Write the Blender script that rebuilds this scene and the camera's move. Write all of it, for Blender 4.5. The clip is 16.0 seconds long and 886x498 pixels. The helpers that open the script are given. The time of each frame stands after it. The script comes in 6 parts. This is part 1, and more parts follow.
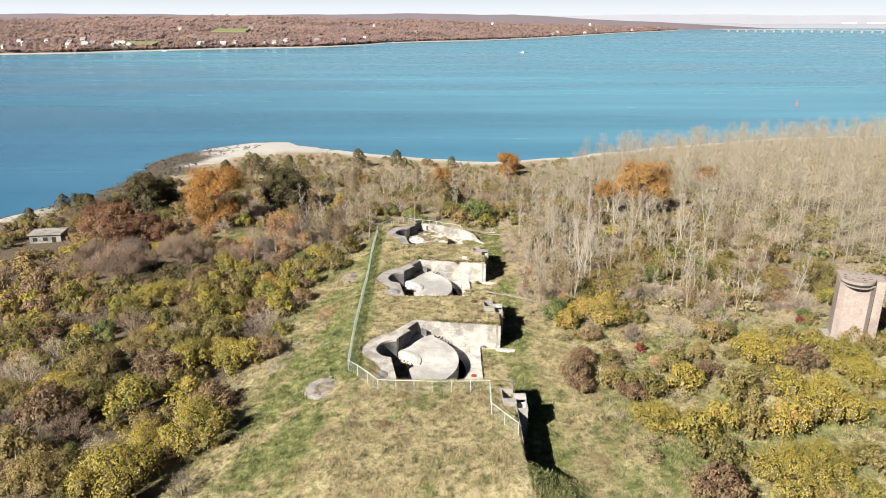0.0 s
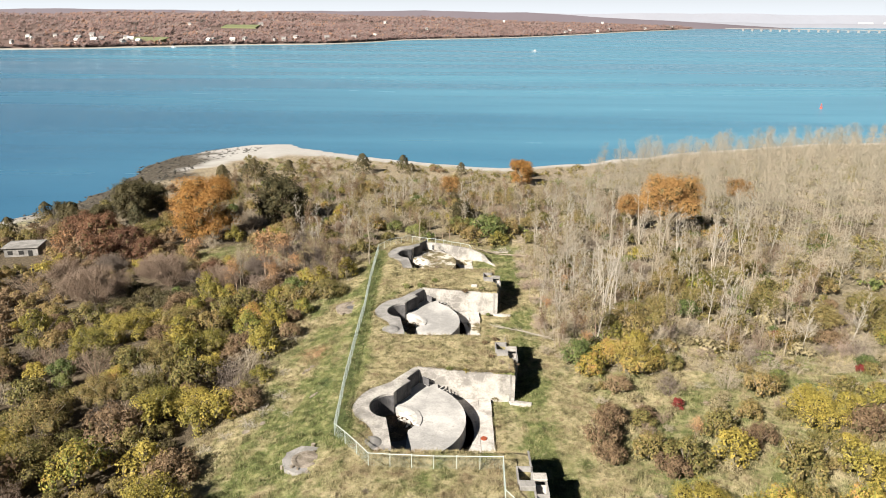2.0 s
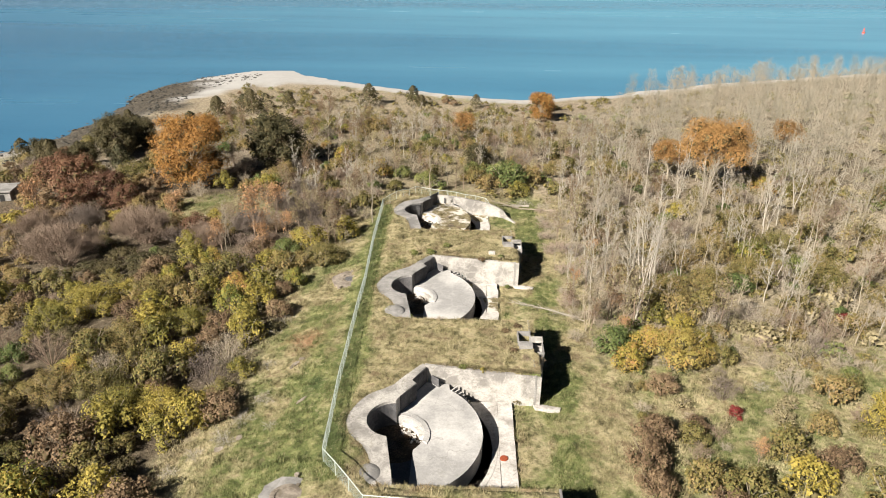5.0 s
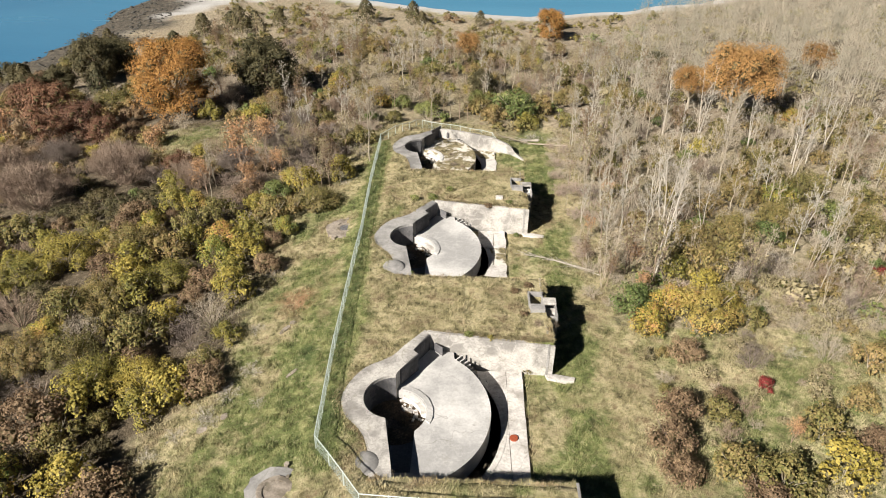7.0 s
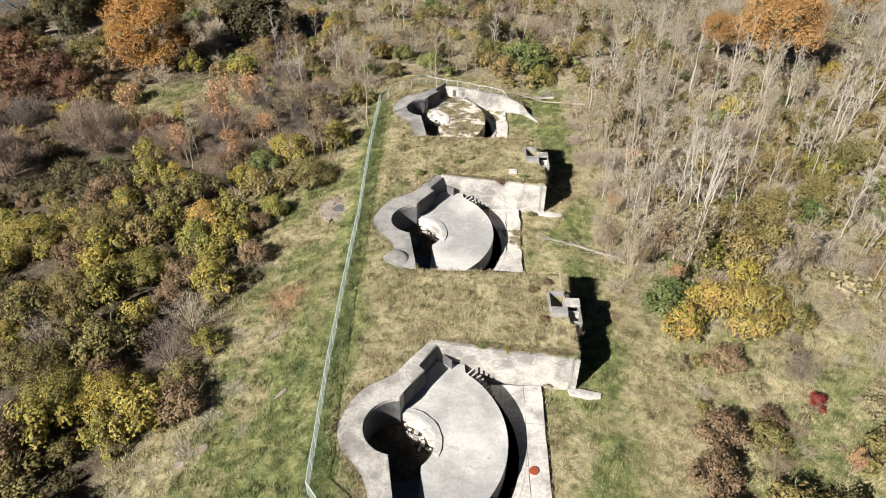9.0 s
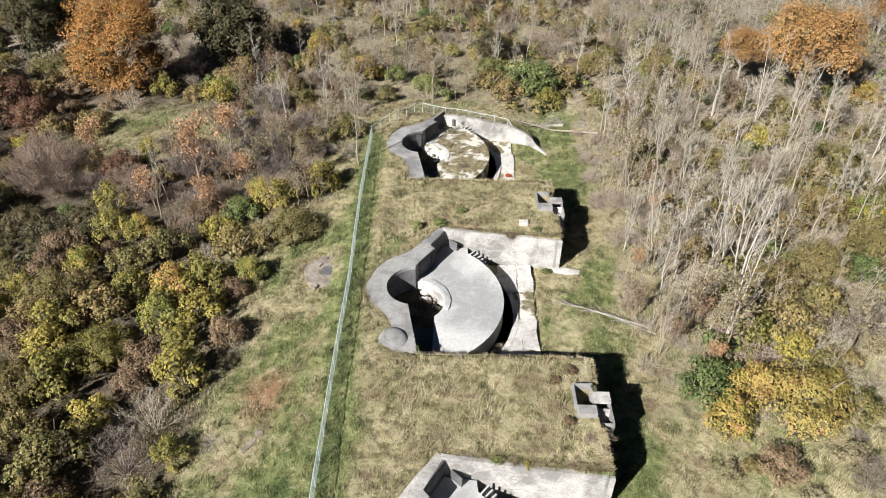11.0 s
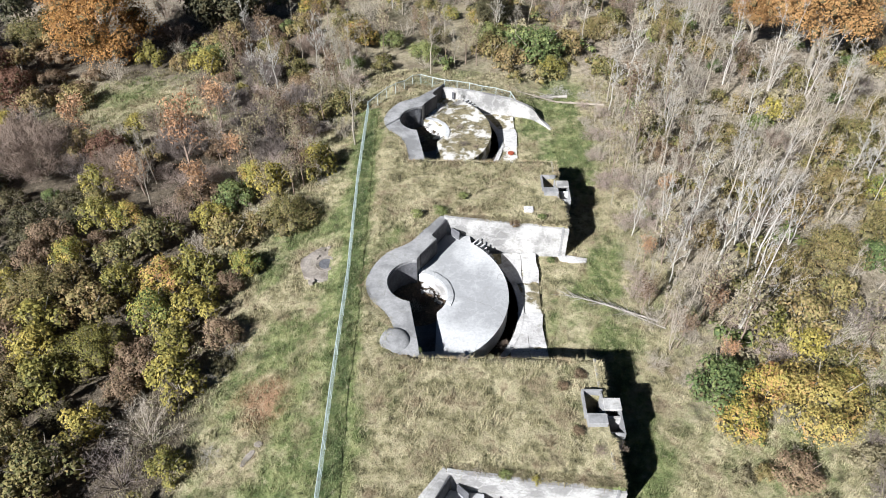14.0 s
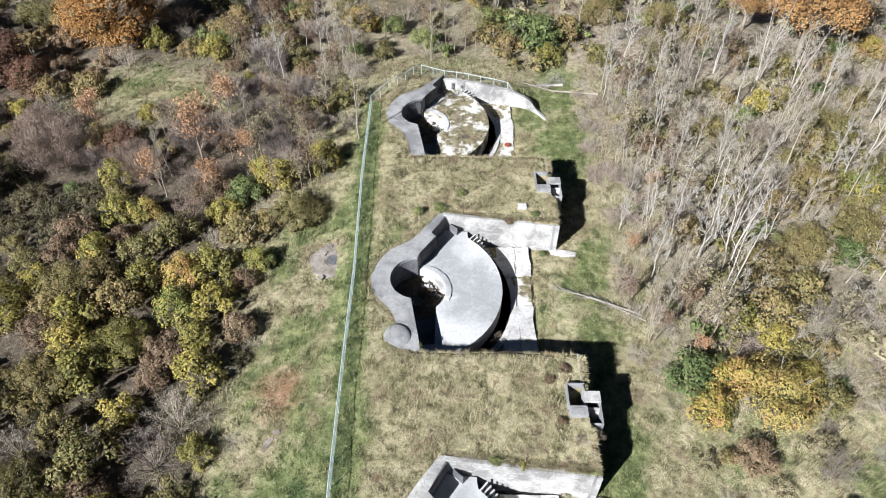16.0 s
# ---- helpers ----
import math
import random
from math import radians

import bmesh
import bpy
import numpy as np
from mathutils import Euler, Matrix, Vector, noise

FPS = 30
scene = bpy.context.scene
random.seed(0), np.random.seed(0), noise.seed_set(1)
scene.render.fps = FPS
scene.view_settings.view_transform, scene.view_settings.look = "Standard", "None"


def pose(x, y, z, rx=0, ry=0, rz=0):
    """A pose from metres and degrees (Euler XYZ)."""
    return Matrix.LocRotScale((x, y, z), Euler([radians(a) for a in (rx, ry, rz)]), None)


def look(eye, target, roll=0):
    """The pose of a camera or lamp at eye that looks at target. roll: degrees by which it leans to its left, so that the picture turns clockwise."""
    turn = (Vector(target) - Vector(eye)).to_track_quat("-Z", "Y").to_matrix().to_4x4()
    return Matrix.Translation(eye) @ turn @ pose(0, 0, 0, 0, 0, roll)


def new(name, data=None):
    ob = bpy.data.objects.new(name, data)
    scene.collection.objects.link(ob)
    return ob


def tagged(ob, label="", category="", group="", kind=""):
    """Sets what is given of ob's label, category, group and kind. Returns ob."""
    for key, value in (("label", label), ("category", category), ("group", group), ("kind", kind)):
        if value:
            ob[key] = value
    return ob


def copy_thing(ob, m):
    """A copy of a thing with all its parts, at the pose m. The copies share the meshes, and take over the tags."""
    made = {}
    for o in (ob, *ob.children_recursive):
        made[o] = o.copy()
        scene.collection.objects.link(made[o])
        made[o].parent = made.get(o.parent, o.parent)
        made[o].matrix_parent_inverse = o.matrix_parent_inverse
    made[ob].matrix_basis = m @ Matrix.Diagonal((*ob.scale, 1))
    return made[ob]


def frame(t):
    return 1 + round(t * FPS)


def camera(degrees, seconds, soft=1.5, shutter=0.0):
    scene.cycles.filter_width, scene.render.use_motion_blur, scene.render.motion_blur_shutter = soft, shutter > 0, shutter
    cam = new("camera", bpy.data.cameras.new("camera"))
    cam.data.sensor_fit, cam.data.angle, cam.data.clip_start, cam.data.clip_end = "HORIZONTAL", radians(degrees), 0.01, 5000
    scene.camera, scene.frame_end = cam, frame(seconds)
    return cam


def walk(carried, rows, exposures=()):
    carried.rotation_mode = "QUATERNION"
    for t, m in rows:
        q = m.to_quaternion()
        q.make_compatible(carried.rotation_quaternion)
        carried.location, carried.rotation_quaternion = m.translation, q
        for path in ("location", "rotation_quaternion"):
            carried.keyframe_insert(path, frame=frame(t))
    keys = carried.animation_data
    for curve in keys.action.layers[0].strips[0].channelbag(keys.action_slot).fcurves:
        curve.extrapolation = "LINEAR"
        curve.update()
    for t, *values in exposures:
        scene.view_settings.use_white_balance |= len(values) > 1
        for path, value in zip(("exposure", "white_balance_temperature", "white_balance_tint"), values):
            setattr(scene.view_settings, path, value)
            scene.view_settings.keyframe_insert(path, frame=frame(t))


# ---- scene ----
cam = camera(64.9, 16.0, soft=1.0)
METRES, EYE, TILT, LEAN, TURN = 90.0, 51.3, -18.4, 0.0, 0.0
ROWS = [
    (0.0, 0.0, 0.0, 0.0, 0.0, 0.0, -0.0),
    (0.5, 0.002, 0.0488, 0.0165, 0.19, 0.03, -0.17),
    (1.0, 0.0032, 0.0953, 0.0327, 0.38, 0.02, -0.32),
    (1.5, 0.0038, 0.1401, 0.0482, 0.56, -0.07, -0.48),
    (2.0, 0.0039, 0.1831, 0.0633, 0.74, -0.2, -0.61),
    (2.5, 0.0035, 0.2243, 0.0772, 0.91, -0.5, -0.73),
    (3.0, 0.0021, 0.2634, 0.0905, 1.07, -1.08, -0.82),
    (3.5, 0.0004, 0.2997, 0.1027, 1.23, -1.96, -0.91),
    (4.0, -0.0011, 0.3309, 0.1134, 1.36, -3.3, -0.99),
    (6.5, -0.0099, 0.4698, 0.1605, 2.0, -11.7, -1.26),
    (7.0, -0.0123, 0.4967, 0.1692, 1.74, -13.36, -1.16),
    (7.5, -0.0159, 0.5258, 0.1789, 1.69, -14.98, -1.17),
    (8.0, -0.0191, 0.5576, 0.1889, 1.79, -16.58, -1.2),
    (8.5, -0.0227, 0.5921, 0.1995, 1.87, -18.13, -1.2),
    (11.0, -0.0454, 0.7822, 0.2622, 1.03, -19.56, -0.84),
    (11.5, -0.0483, 0.8119, 0.2726, 1.05, -19.46, -0.81),
    (12.0, -0.0509, 0.8308, 0.2792, 1.06, -19.46, -0.76),
    (12.5, -0.053, 0.8386, 0.282, 0.9, -20.3, -0.66),
    (13.0, -0.0534, 0.8406, 0.2828, 0.66, -21.67, -0.57),
    (13.5, -0.0539, 0.8402, 0.2864, 0.55, -22.88, -0.57),
    (14.0, -0.0542, 0.836, 0.3, 0.58, -23.88, -0.59),
    (14.5, -0.0537, 0.8288, 0.3212, 0.62, -24.69, -0.59),
    (15.0, -0.0526, 0.8203, 0.3422, 0.66, -25.62, -0.59),
    (15.5, -0.0518, 0.8117, 0.3635, 0.71, -26.91, -0.59),
    (16.0, -0.0508, 0.8034, 0.3861, 0.76, -28.17, -0.6),
]
# The first eye stands about 54 m over the battery's yard; the sea lies at z = -13.
EXPOSURES = [(0.0, 1.27, 6750, 10), (4.0, 1.21, 6750, 10), (7.0, 1.14, 6600, 10), (11.0, 1.12, 6050, 10), (12.5, 1.19, 5750, 10), (16.0, 1.23, 5550, 10)]
walk(cam, [(t, pose(0, 0, EYE, TILT, LEAN, TURN) @ pose(METRES * x, METRES * y, METRES * z, 90 + pitch, roll, yaw)) for t, x, y, z, yaw, pitch, roll in ROWS], EXPOSURES)

# ---- light ----
SEA = -13.0
SUN_ELEVATION, SUN_TRAVEL = 34.0, 48.0      # degrees over the horizon; the way the light goes, from +x towards +y
world = bpy.data.worlds.new("sky")
scene.world = world
world.use_nodes = True
wn, wl = world.node_tree.nodes, world.node_tree.links
sky = wn.new("ShaderNodeTexSky")
sky.sky_type, sky.sun_disc = "NISHITA", False
sky.sun_elevation, sky.sun_rotation = radians(SUN_ELEVATION), radians(270.0 - SUN_TRAVEL)
sky.air_density, sky.dust_density, sky.ozone_density = 1.0, 0.0, 5.0
wn["Background"].inputs["Strength"].default_value = 0.0085
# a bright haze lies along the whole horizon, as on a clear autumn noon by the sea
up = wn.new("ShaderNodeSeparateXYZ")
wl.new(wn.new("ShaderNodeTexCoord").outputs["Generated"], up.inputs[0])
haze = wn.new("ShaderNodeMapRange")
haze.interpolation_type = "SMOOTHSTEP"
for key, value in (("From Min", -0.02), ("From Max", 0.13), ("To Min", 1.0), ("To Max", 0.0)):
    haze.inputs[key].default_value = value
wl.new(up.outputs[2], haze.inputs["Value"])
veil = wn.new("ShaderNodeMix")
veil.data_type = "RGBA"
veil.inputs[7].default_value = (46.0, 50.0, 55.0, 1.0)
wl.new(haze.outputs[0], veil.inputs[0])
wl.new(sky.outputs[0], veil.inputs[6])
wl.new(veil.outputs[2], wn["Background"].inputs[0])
sun = new("sun", bpy.data.lights.new("sun", "SUN"))
sun.data.energy, sun.data.angle, sun.data.color = 5.0, radians(0.53), (1.0, 0.94, 0.85)
ce, ca = math.cos(radians(SUN_ELEVATION)), radians(SUN_TRAVEL)
sun.matrix_world = look((0, 0, 200), (200 * ce * math.cos(ca), 200 * ce * math.sin(ca), 200 - 200 * math.sin(radians(SUN_ELEVATION))))


# ---- materials ----
class Nodes:
    """A short way to write a node tree."""

    def __init__(self, name):
        self.mat = bpy.data.materials.new(name)
        self.mat.use_nodes = True
        self.tree = self.mat.node_tree
        self.shader = self.tree.nodes["Principled BSDF"]
        self.out = self.tree.nodes["Material Output"]

    def add(self, kind, **fields):
        n = self.tree.nodes.new("ShaderNode" + kind)
        for key, value in fields.items():
            setattr(n, key, value)
        return n

    def link(self, a, b):
        self.tree.links.new(a, b)

    def place(self):
        return self.add("NewGeometry").outputs["Position"]

    def noise(self, size, detail=5.0, rough=0.6, vector=None, stretch=None):
        n = self.add("TexNoise")
        n.inputs["Scale"].default_value = 1.0 / size
        n.inputs["Detail"].default_value, n.inputs["Roughness"].default_value = detail, rough
        vector = vector or self.place()
        if stretch:
            m = self.add("Mapping")
            m.inputs["Scale"].default_value = stretch
            self.link(vector, m.inputs["Vector"])
            vector = m.outputs[0]
        self.link(vector, n.inputs["Vector"])
        return n.outputs["Fac"]

    def ramp(self, fac, stops):
        r = self.add("ValToRGB")
        while len(r.color_ramp.elements) < len(stops):
            r.color_ramp.elements.new(0.5)
        for e, (at, c) in zip(r.color_ramp.elements, stops):
            e.position, e.color = at, (*(c if hasattr(c, "__len__") else (c, c, c)), 1.0)
        self.link(fac, r.inputs[0])
        return r.outputs[0]

    def mix(self, fac, a, b, how="MIX"):
        m = self.add("Mix", data_type="RGBA", blend_type=how)
        for value, i in ((fac, 0), (a, 6), (b, 7)):
            if isinstance(value, bpy.types.NodeSocket):
                self.link(value, m.inputs[i])
            else:
                m.inputs[i].default_value = (*value, 1.0) if hasattr(value, "__len__") else value
        return m.outputs[2]

    def math(self, how, a, b):
        m = self.add("Math", operation=how)
        for value, i in ((a, 0), (b, 1)):
            if isinstance(value, bpy.types.NodeSocket):
                self.link(value, m.inputs[i])
            else:
                m.inputs[i].default_value = value
        return m.outputs[0]

    def bump(self, height, distance, strength=1.0):
        b = self.add("Bump")
        b.inputs["Distance"].default_value, b.inputs["Strength"].default_value = distance, strength
        self.link(height, b.inputs["Height"])
        self.link(b.outputs[0], self.shader.inputs["Normal"])

    def done(self, colour, rough=0.8, metal=0.0, specular=0.3):
        s = self.shader.inputs
        if isinstance(colour, bpy.types.NodeSocket):
            self.link(colour, s["Base Color"])
        else:
            s["Base Color"].default_value = (*colour, 1.0)
        s["Roughness"].default_value, s["Metallic"].default_value, s["Specular IOR Level"].default_value = rough, metal, specular
        return self.mat


def concrete(name, light, dark, moss=0.3, patch=0.5, size=3.6, pits=0.5, veins=0.35):
    """Old cast concrete: broad grey patches, pale lime veins, moss, fine pitting and a few cracks."""
    n = Nodes(name)
    broad = n.noise(size, 6, 0.55)
    fine = n.noise(0.25, 8, 0.7)
    c = n.ramp(broad, [(patch - 0.09, dark), (patch - 0.01, tuple((a + b) / 2 for a, b in zip(light, dark))), (patch + 0.08, light)])
    c = n.mix(n.ramp(fine, [(0.35, pits), (0.62, 0.0)]), c, tuple(v * 0.6 for v in dark))
    ridge = n.math("ABSOLUTE", n.math("SUBTRACT", n.noise(2.4, 5, 0.6), 0.5), 0.0)
    c = n.mix(n.ramp(ridge, [(0.0, veins), (0.03, 0.0)]), c, tuple(min(0.85, v * 1.15) for v in light))
    crack = n.math("ABSOLUTE", n.math("SUBTRACT", n.noise(6.5, 3, 0.5), 0.47), 0.0)
    c = n.mix(n.ramp(crack, [(0.0, 0.45), (0.004, 0.0)]), c, (0.14, 0.13, 0.11))
    c = n.mix(n.ramp(n.noise(1.1, 7, 0.7), [(0.56, 0.0), (0.72, moss)]), c, (0.13, 0.12, 0.075))
    n.bump(n.mix(0.5, fine, broad), 0.04, 0.6)
    return n.done(c, 0.88)


CONCRETE = concrete("weathered_concrete", (0.50, 0.48, 0.45), (0.25, 0.238, 0.225), 0.5, 0.5, 3.0)
EARTHY = concrete("earthy_concrete", (0.34, 0.295, 0.25), (0.17, 0.145, 0.115), 0.6, 0.5, 1.8)
PALE = concrete("bleached_concrete", (0.56, 0.55, 0.537), (0.33, 0.326, 0.322), 0.25, 0.52, 8.0, 0.3, 0.16)
SLAB = concrete("yard_concrete", (0.58, 0.556, 0.53), (0.34, 0.32, 0.30), 0.6, 0.45, 2.6)
GREY = concrete("grey_concrete", (0.34, 0.33, 0.32), (0.2, 0.195, 0.19), 0.3, 0.5, 2.4, 0.4, 0.1)
# darker copy of the concrete, with the gun pits' shade in its colour
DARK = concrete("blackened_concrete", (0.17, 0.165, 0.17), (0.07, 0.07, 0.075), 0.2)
PINK = concrete("tower_concrete", (0.34, 0.292, 0.27), (0.25, 0.213, 0.196), 0.15, 0.45)


def overgrown():
    """Concrete half lost under moss and dead grass, with a bleached patch left open."""
    n = Nodes("overgrown_concrete")
    grown = n.ramp(n.noise(0.6, 7, 0.75), [(0.35, (0.075, 0.065, 0.035)), (0.55, (0.22, 0.185, 0.105)), (0.7, (0.33, 0.28, 0.18))])
    c = n.mix(n.ramp(n.noise(2.6, 6, 0.68), [(0.475, 0.0), (0.54, 0.9)]), grown, (0.62, 0.59, 0.54))
    n.bump(n.noise(0.4, 8, 0.75), 0.15, 0.8)
    return n.done(c, 0.9)


OVERGROWN = overgrown()


def leaf_litter():
    """Dead leaves, twigs and black mould lying in a hollow."""
    n = Nodes("leaf_litter")
    c = n.ramp(n.noise(0.22, 8, 0.75), [(0.36, (0.03, 0.024, 0.017)), (0.52, (0.12, 0.085, 0.055)), (0.66, (0.29, 0.2, 0.125)), (0.8, (0.42, 0.33, 0.23))])
    c = n.mix(n.ramp(n.noise(1.3, 5, 0.6), [(0.42, 0.7), (0.6, 0.0)]), c, (0.035, 0.03, 0.022))
    n.bump(n.noise(0.18, 8, 0.8), 0.12, 0.9)
    return n.done(c, 0.95)


LITTER = leaf_litter()


def turf_colour(n):
    """Autumn turf: straw, olive and green in patches, the same for soil and blades."""
    big = n.noise(9.0, 4, 0.6)
    mid = n.noise(1.7, 6, 0.68)
    c = n.ramp(mid, [(0.31, (0.075, 0.066, 0.036)), (0.43, (0.27, 0.24, 0.13)), (0.56, (0.445, 0.39, 0.24)), (0.70, (0.30, 0.235, 0.145))])
    green = n.ramp(mid, [(0.3, (0.055, 0.078, 0.026)), (0.5, (0.15, 0.178, 0.064)), (0.72, (0.33, 0.325, 0.15))])
    sep = n.add("SeparateXYZ")
    n.link(n.place(), sep.inputs[0])
    return n, c, green, big, sep


def turf(name, blades=False):
    n = Nodes(name)
    n, c, green, big, sep = turf_colour(n)
    c = n.mix(n.ramp(n.noise(3.4, 6, 0.7), [(0.5, 0.0), (0.62, 0.75)]), c, (0.17, 0.125, 0.075))
    want = n.math("ADD", n.add("Attribute", attribute_name="lush").outputs["Fac"], n.math("MULTIPLY", n.math("SUBTRACT", n.noise(1.3, 5, 0.65), 0.5), 1.2))
    c = n.mix(n.ramp(want, [(0.38, 0.0), (0.78, 0.95)]), c, green)
    # darkest green by the fence holds its shadow as well as lush growth
    c = n.mix(n.ramp(n.math("MULTIPLY", want, 0.5), [(0.54, 0.0), (0.74, 0.7)]), c, (0.05, 0.08, 0.028))
    c = n.mix(n.add("Attribute", attribute_name="bracken").outputs["Fac"], c, n.mix(n.noise(0.8, 5, 0.7), (0.16, 0.085, 0.045), (0.43, 0.25, 0.15)))
    tuft = n.noise(0.75, 4, 0.65)
    c = n.mix(n.ramp(tuft, [(0.33, 0.58), (0.5, 0.0)]), c, (0.062, 0.056, 0.028))
    c = n.mix(n.ramp(tuft, [(0.56, 0.0), (0.72, 0.5)]), c, (0.50, 0.43, 0.28))
    if blades:
        isl = n.add("NewGeometry").outputs["Random Per Island"]
        c = n.mix(n.ramp(isl, [(0.0, 0.35), (0.5, 0.0), (1.0, 0.0)]), c, (0.05, 0.055, 0.018))
        c = n.mix(n.ramp(isl, [(0.75, 0.0), (1.0, 0.4)]), c, (0.43, 0.365, 0.20))
        return n.done(c, 0.75, 0.0, 0.2)
    # leaf litter under the scrub, dark mould that also holds plants' shade, sand and wrack on the shore, as laid out on
    # the sheet
    litter = n.ramp(n.noise(0.9, 8, 0.75), [(0.34, (0.09, 0.074, 0.05)), (0.5, (0.29, 0.24, 0.175)), (0.68, (0.47, 0.405, 0.315))])
    c = n.mix(n.add("Attribute", attribute_name="litter").outputs["Fac"], c, litter)
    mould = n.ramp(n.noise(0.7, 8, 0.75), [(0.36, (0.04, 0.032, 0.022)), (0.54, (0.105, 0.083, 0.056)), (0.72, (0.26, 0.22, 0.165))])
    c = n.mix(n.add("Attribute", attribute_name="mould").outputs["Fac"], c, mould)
    sand = n.mix(n.noise(3.0, 6, 0.7), (0.34, 0.335, 0.325), (0.53, 0.52, 0.505))
    rock = n.ramp(n.noise(1.4, 8, 0.75), [(0.38, (0.035, 0.034, 0.03)), (0.6, (0.14, 0.12, 0.095)), (0.72, (0.28, 0.25, 0.21))])
    c = n.mix(n.add("Attribute", attribute_name="sand").outputs["Fac"], c, sand)
    c = n.mix(n.add("Attribute", attribute_name="rock").outputs["Fac"], c, rock)
    n.bump(n.noise(0.5, 8, 0.75), 0.35, 0.8)
    return n.done(c, 0.9, 0.0, 0.15)


TURF = turf("autumn_turf")
BLADE = turf("grass_blades", True)


def leaves(name, stops, glow=0.16, mixed=0.8):
    """Leaves whose colour differs from plant to plant and from leaf to leaf."""
    n = Nodes(name)
    who = n.add("ObjectInfo").outputs["Random"]
    leaf = n.add("NewGeometry").outputs["Random Per Island"]
    drift = n.math("ADD", n.math("MULTIPLY", who, 0.5), n.math("MULTIPLY", leaf, 0.5))
    drift = n.math("ADD", drift, n.math("MULTIPLY", n.math("SUBTRACT", n.noise(1.9, 3, 0.5), 0.47), mixed))
    c = n.ramp(drift, stops)
    tone = n.math("FRACT", n.math("MULTIPLY", leaf, 37.0), 0.0)
    c = n.mix(n.ramp(tone, [(0.5, 0.0), (1.0, 0.22)]), c, tuple(min(0.7, v * 1.35) for v in stops[-1][1]))
    c = n.mix(n.ramp(leaf, [(0.0, 0.22), (0.3, 0.0)]), c, tuple(v * 0.35 for v in stops[0][1]))
    c = n.mix(n.ramp(n.noise(0.28, 4, 0.7), [(0.36, 0.15), (0.52, 0.0)]), c, tuple(v * 0.4 for v in stops[0][1]))
    n.done(c, 0.65, 0.0, 0.2)
    t = n.add("BsdfTranslucent")
    n.link(c, t.inputs[0])
    m = n.add("MixShader")
    m.inputs[0].default_value = glow
    n.link(n.shader.outputs[0], m.inputs[1])
    n.link(t.outputs[0], m.inputs[2])
    n.link(m.outputs[0], n.out.inputs[0])
    return n.mat


YELLOW = leaves("yellow_leaves", [(0.05, (0.1, 0.105, 0.032)), (0.35, (0.19, 0.175, 0.045)), (0.65, (0.295, 0.25, 0.058)), (0.97, (0.405, 0.315, 0.078))])
SCRUB = leaves("scrub_leaves", [(0.1, (0.085, 0.092, 0.032)), (0.35, (0.165, 0.152, 0.05)), (0.6, (0.24, 0.195, 0.074)), (0.9, (0.3, 0.21, 0.1))])
GREEN = leaves("green_leaves", [(0.1, (0.055, 0.085, 0.03)), (0.5, (0.12, 0.155, 0.052)), (0.9, (0.25, 0.255, 0.09))])
TAN = leaves("tan_leaves", [(0.1, (0.18, 0.155, 0.085)), (0.5, (0.28, 0.24, 0.14)), (0.9, (0.38, 0.325, 0.20))])
RUST = leaves("rust_leaves", [(0.1, (0.105, 0.07, 0.045)), (0.5, (0.195, 0.132, 0.08)), (0.9, (0.28, 0.2, 0.12))])
MAROON = leaves("maroon_leaves", [(0.1, (0.085, 0.045, 0.032)), (0.5, (0.15, 0.078, 0.05)), (0.9, (0.22, 0.12, 0.07))])
PEACH = leaves("peach_leaves", [(0.1, (0.28, 0.16, 0.09)), (0.5, (0.40, 0.23, 0.125)), (0.9, (0.50, 0.31, 0.16))])
MIXED = leaves("mixed_leaves", [(0.1, (0.11, 0.155, 0.045)), (0.4, (0.24, 0.245, 0.055)), (0.6, (0.36, 0.295, 0.065)), (0.8, (0.39, 0.28, 0.075)), (1.0, (0.36, 0.19, 0.085))], 0.16, 1.3)
GOLD = leaves("golden_leaves", [(0.1, (0.26, 0.235, 0.075)), (0.4, (0.34, 0.285, 0.08)), (0.75, (0.385, 0.3, 0.095)), (0.97, (0.39, 0.22, 0.09))], 0.2, 1.6)
ORANGE = leaves("orange_leaves", [(0.1, (0.22, 0.11, 0.038)), (0.5, (0.34, 0.175, 0.052)), (0.9, (0.45, 0.26, 0.08))], 0.2)
RUSSET = leaves("russet_leaves", [(0.1, (0.23, 0.13, 0.05)), (0.5, (0.31, 0.17, 0.065)), (0.9, (0.39, 0.23, 0.09))], 0.18)
DUSKY = leaves("dark_leaves", [(0.1, (0.04, 0.042, 0.02)), (0.5, (0.075, 0.068, 0.034)), (0.9, (0.115, 0.094, 0.046))], 0.12)
CRIMSON = leaves("crimson_leaves", [(0.1, (0.13, 0.02, 0.02)), (0.9, (0.22, 0.04, 0.035))])


def bark(name, light, dark, size=0.4):
    n = Nodes(name)
    who = n.add("ObjectInfo").outputs["Random"]
    c = n.mix(n.noise(size, 6, 0.7), dark, light)
    c = n.mix(n.ramp(who, [(0.0, 0.35), (1.0, 0.0)]), c, dark)
    return n.done(c, 0.85)


PALE_BARK = bark("pale_bark", (0.5, 0.47, 0.41), (0.28, 0.255, 0.215))
# dark twig brown that also holds the shade inside the crowns
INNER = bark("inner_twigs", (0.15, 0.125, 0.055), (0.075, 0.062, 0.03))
WOODBARK = bark("wood_bark", (0.36, 0.33, 0.265), (0.175, 0.16, 0.12))
GREY_BARK = bark("grey_bark", (0.42, 0.37, 0.295), (0.23, 0.20, 0.15))
BROWN_BARK = bark("brown_twigs", (0.33, 0.25, 0.19), (0.17, 0.125, 0.095))
DUSK = bark("dusky_twigs", (0.25, 0.205, 0.175), (0.125, 0.1, 0.085))
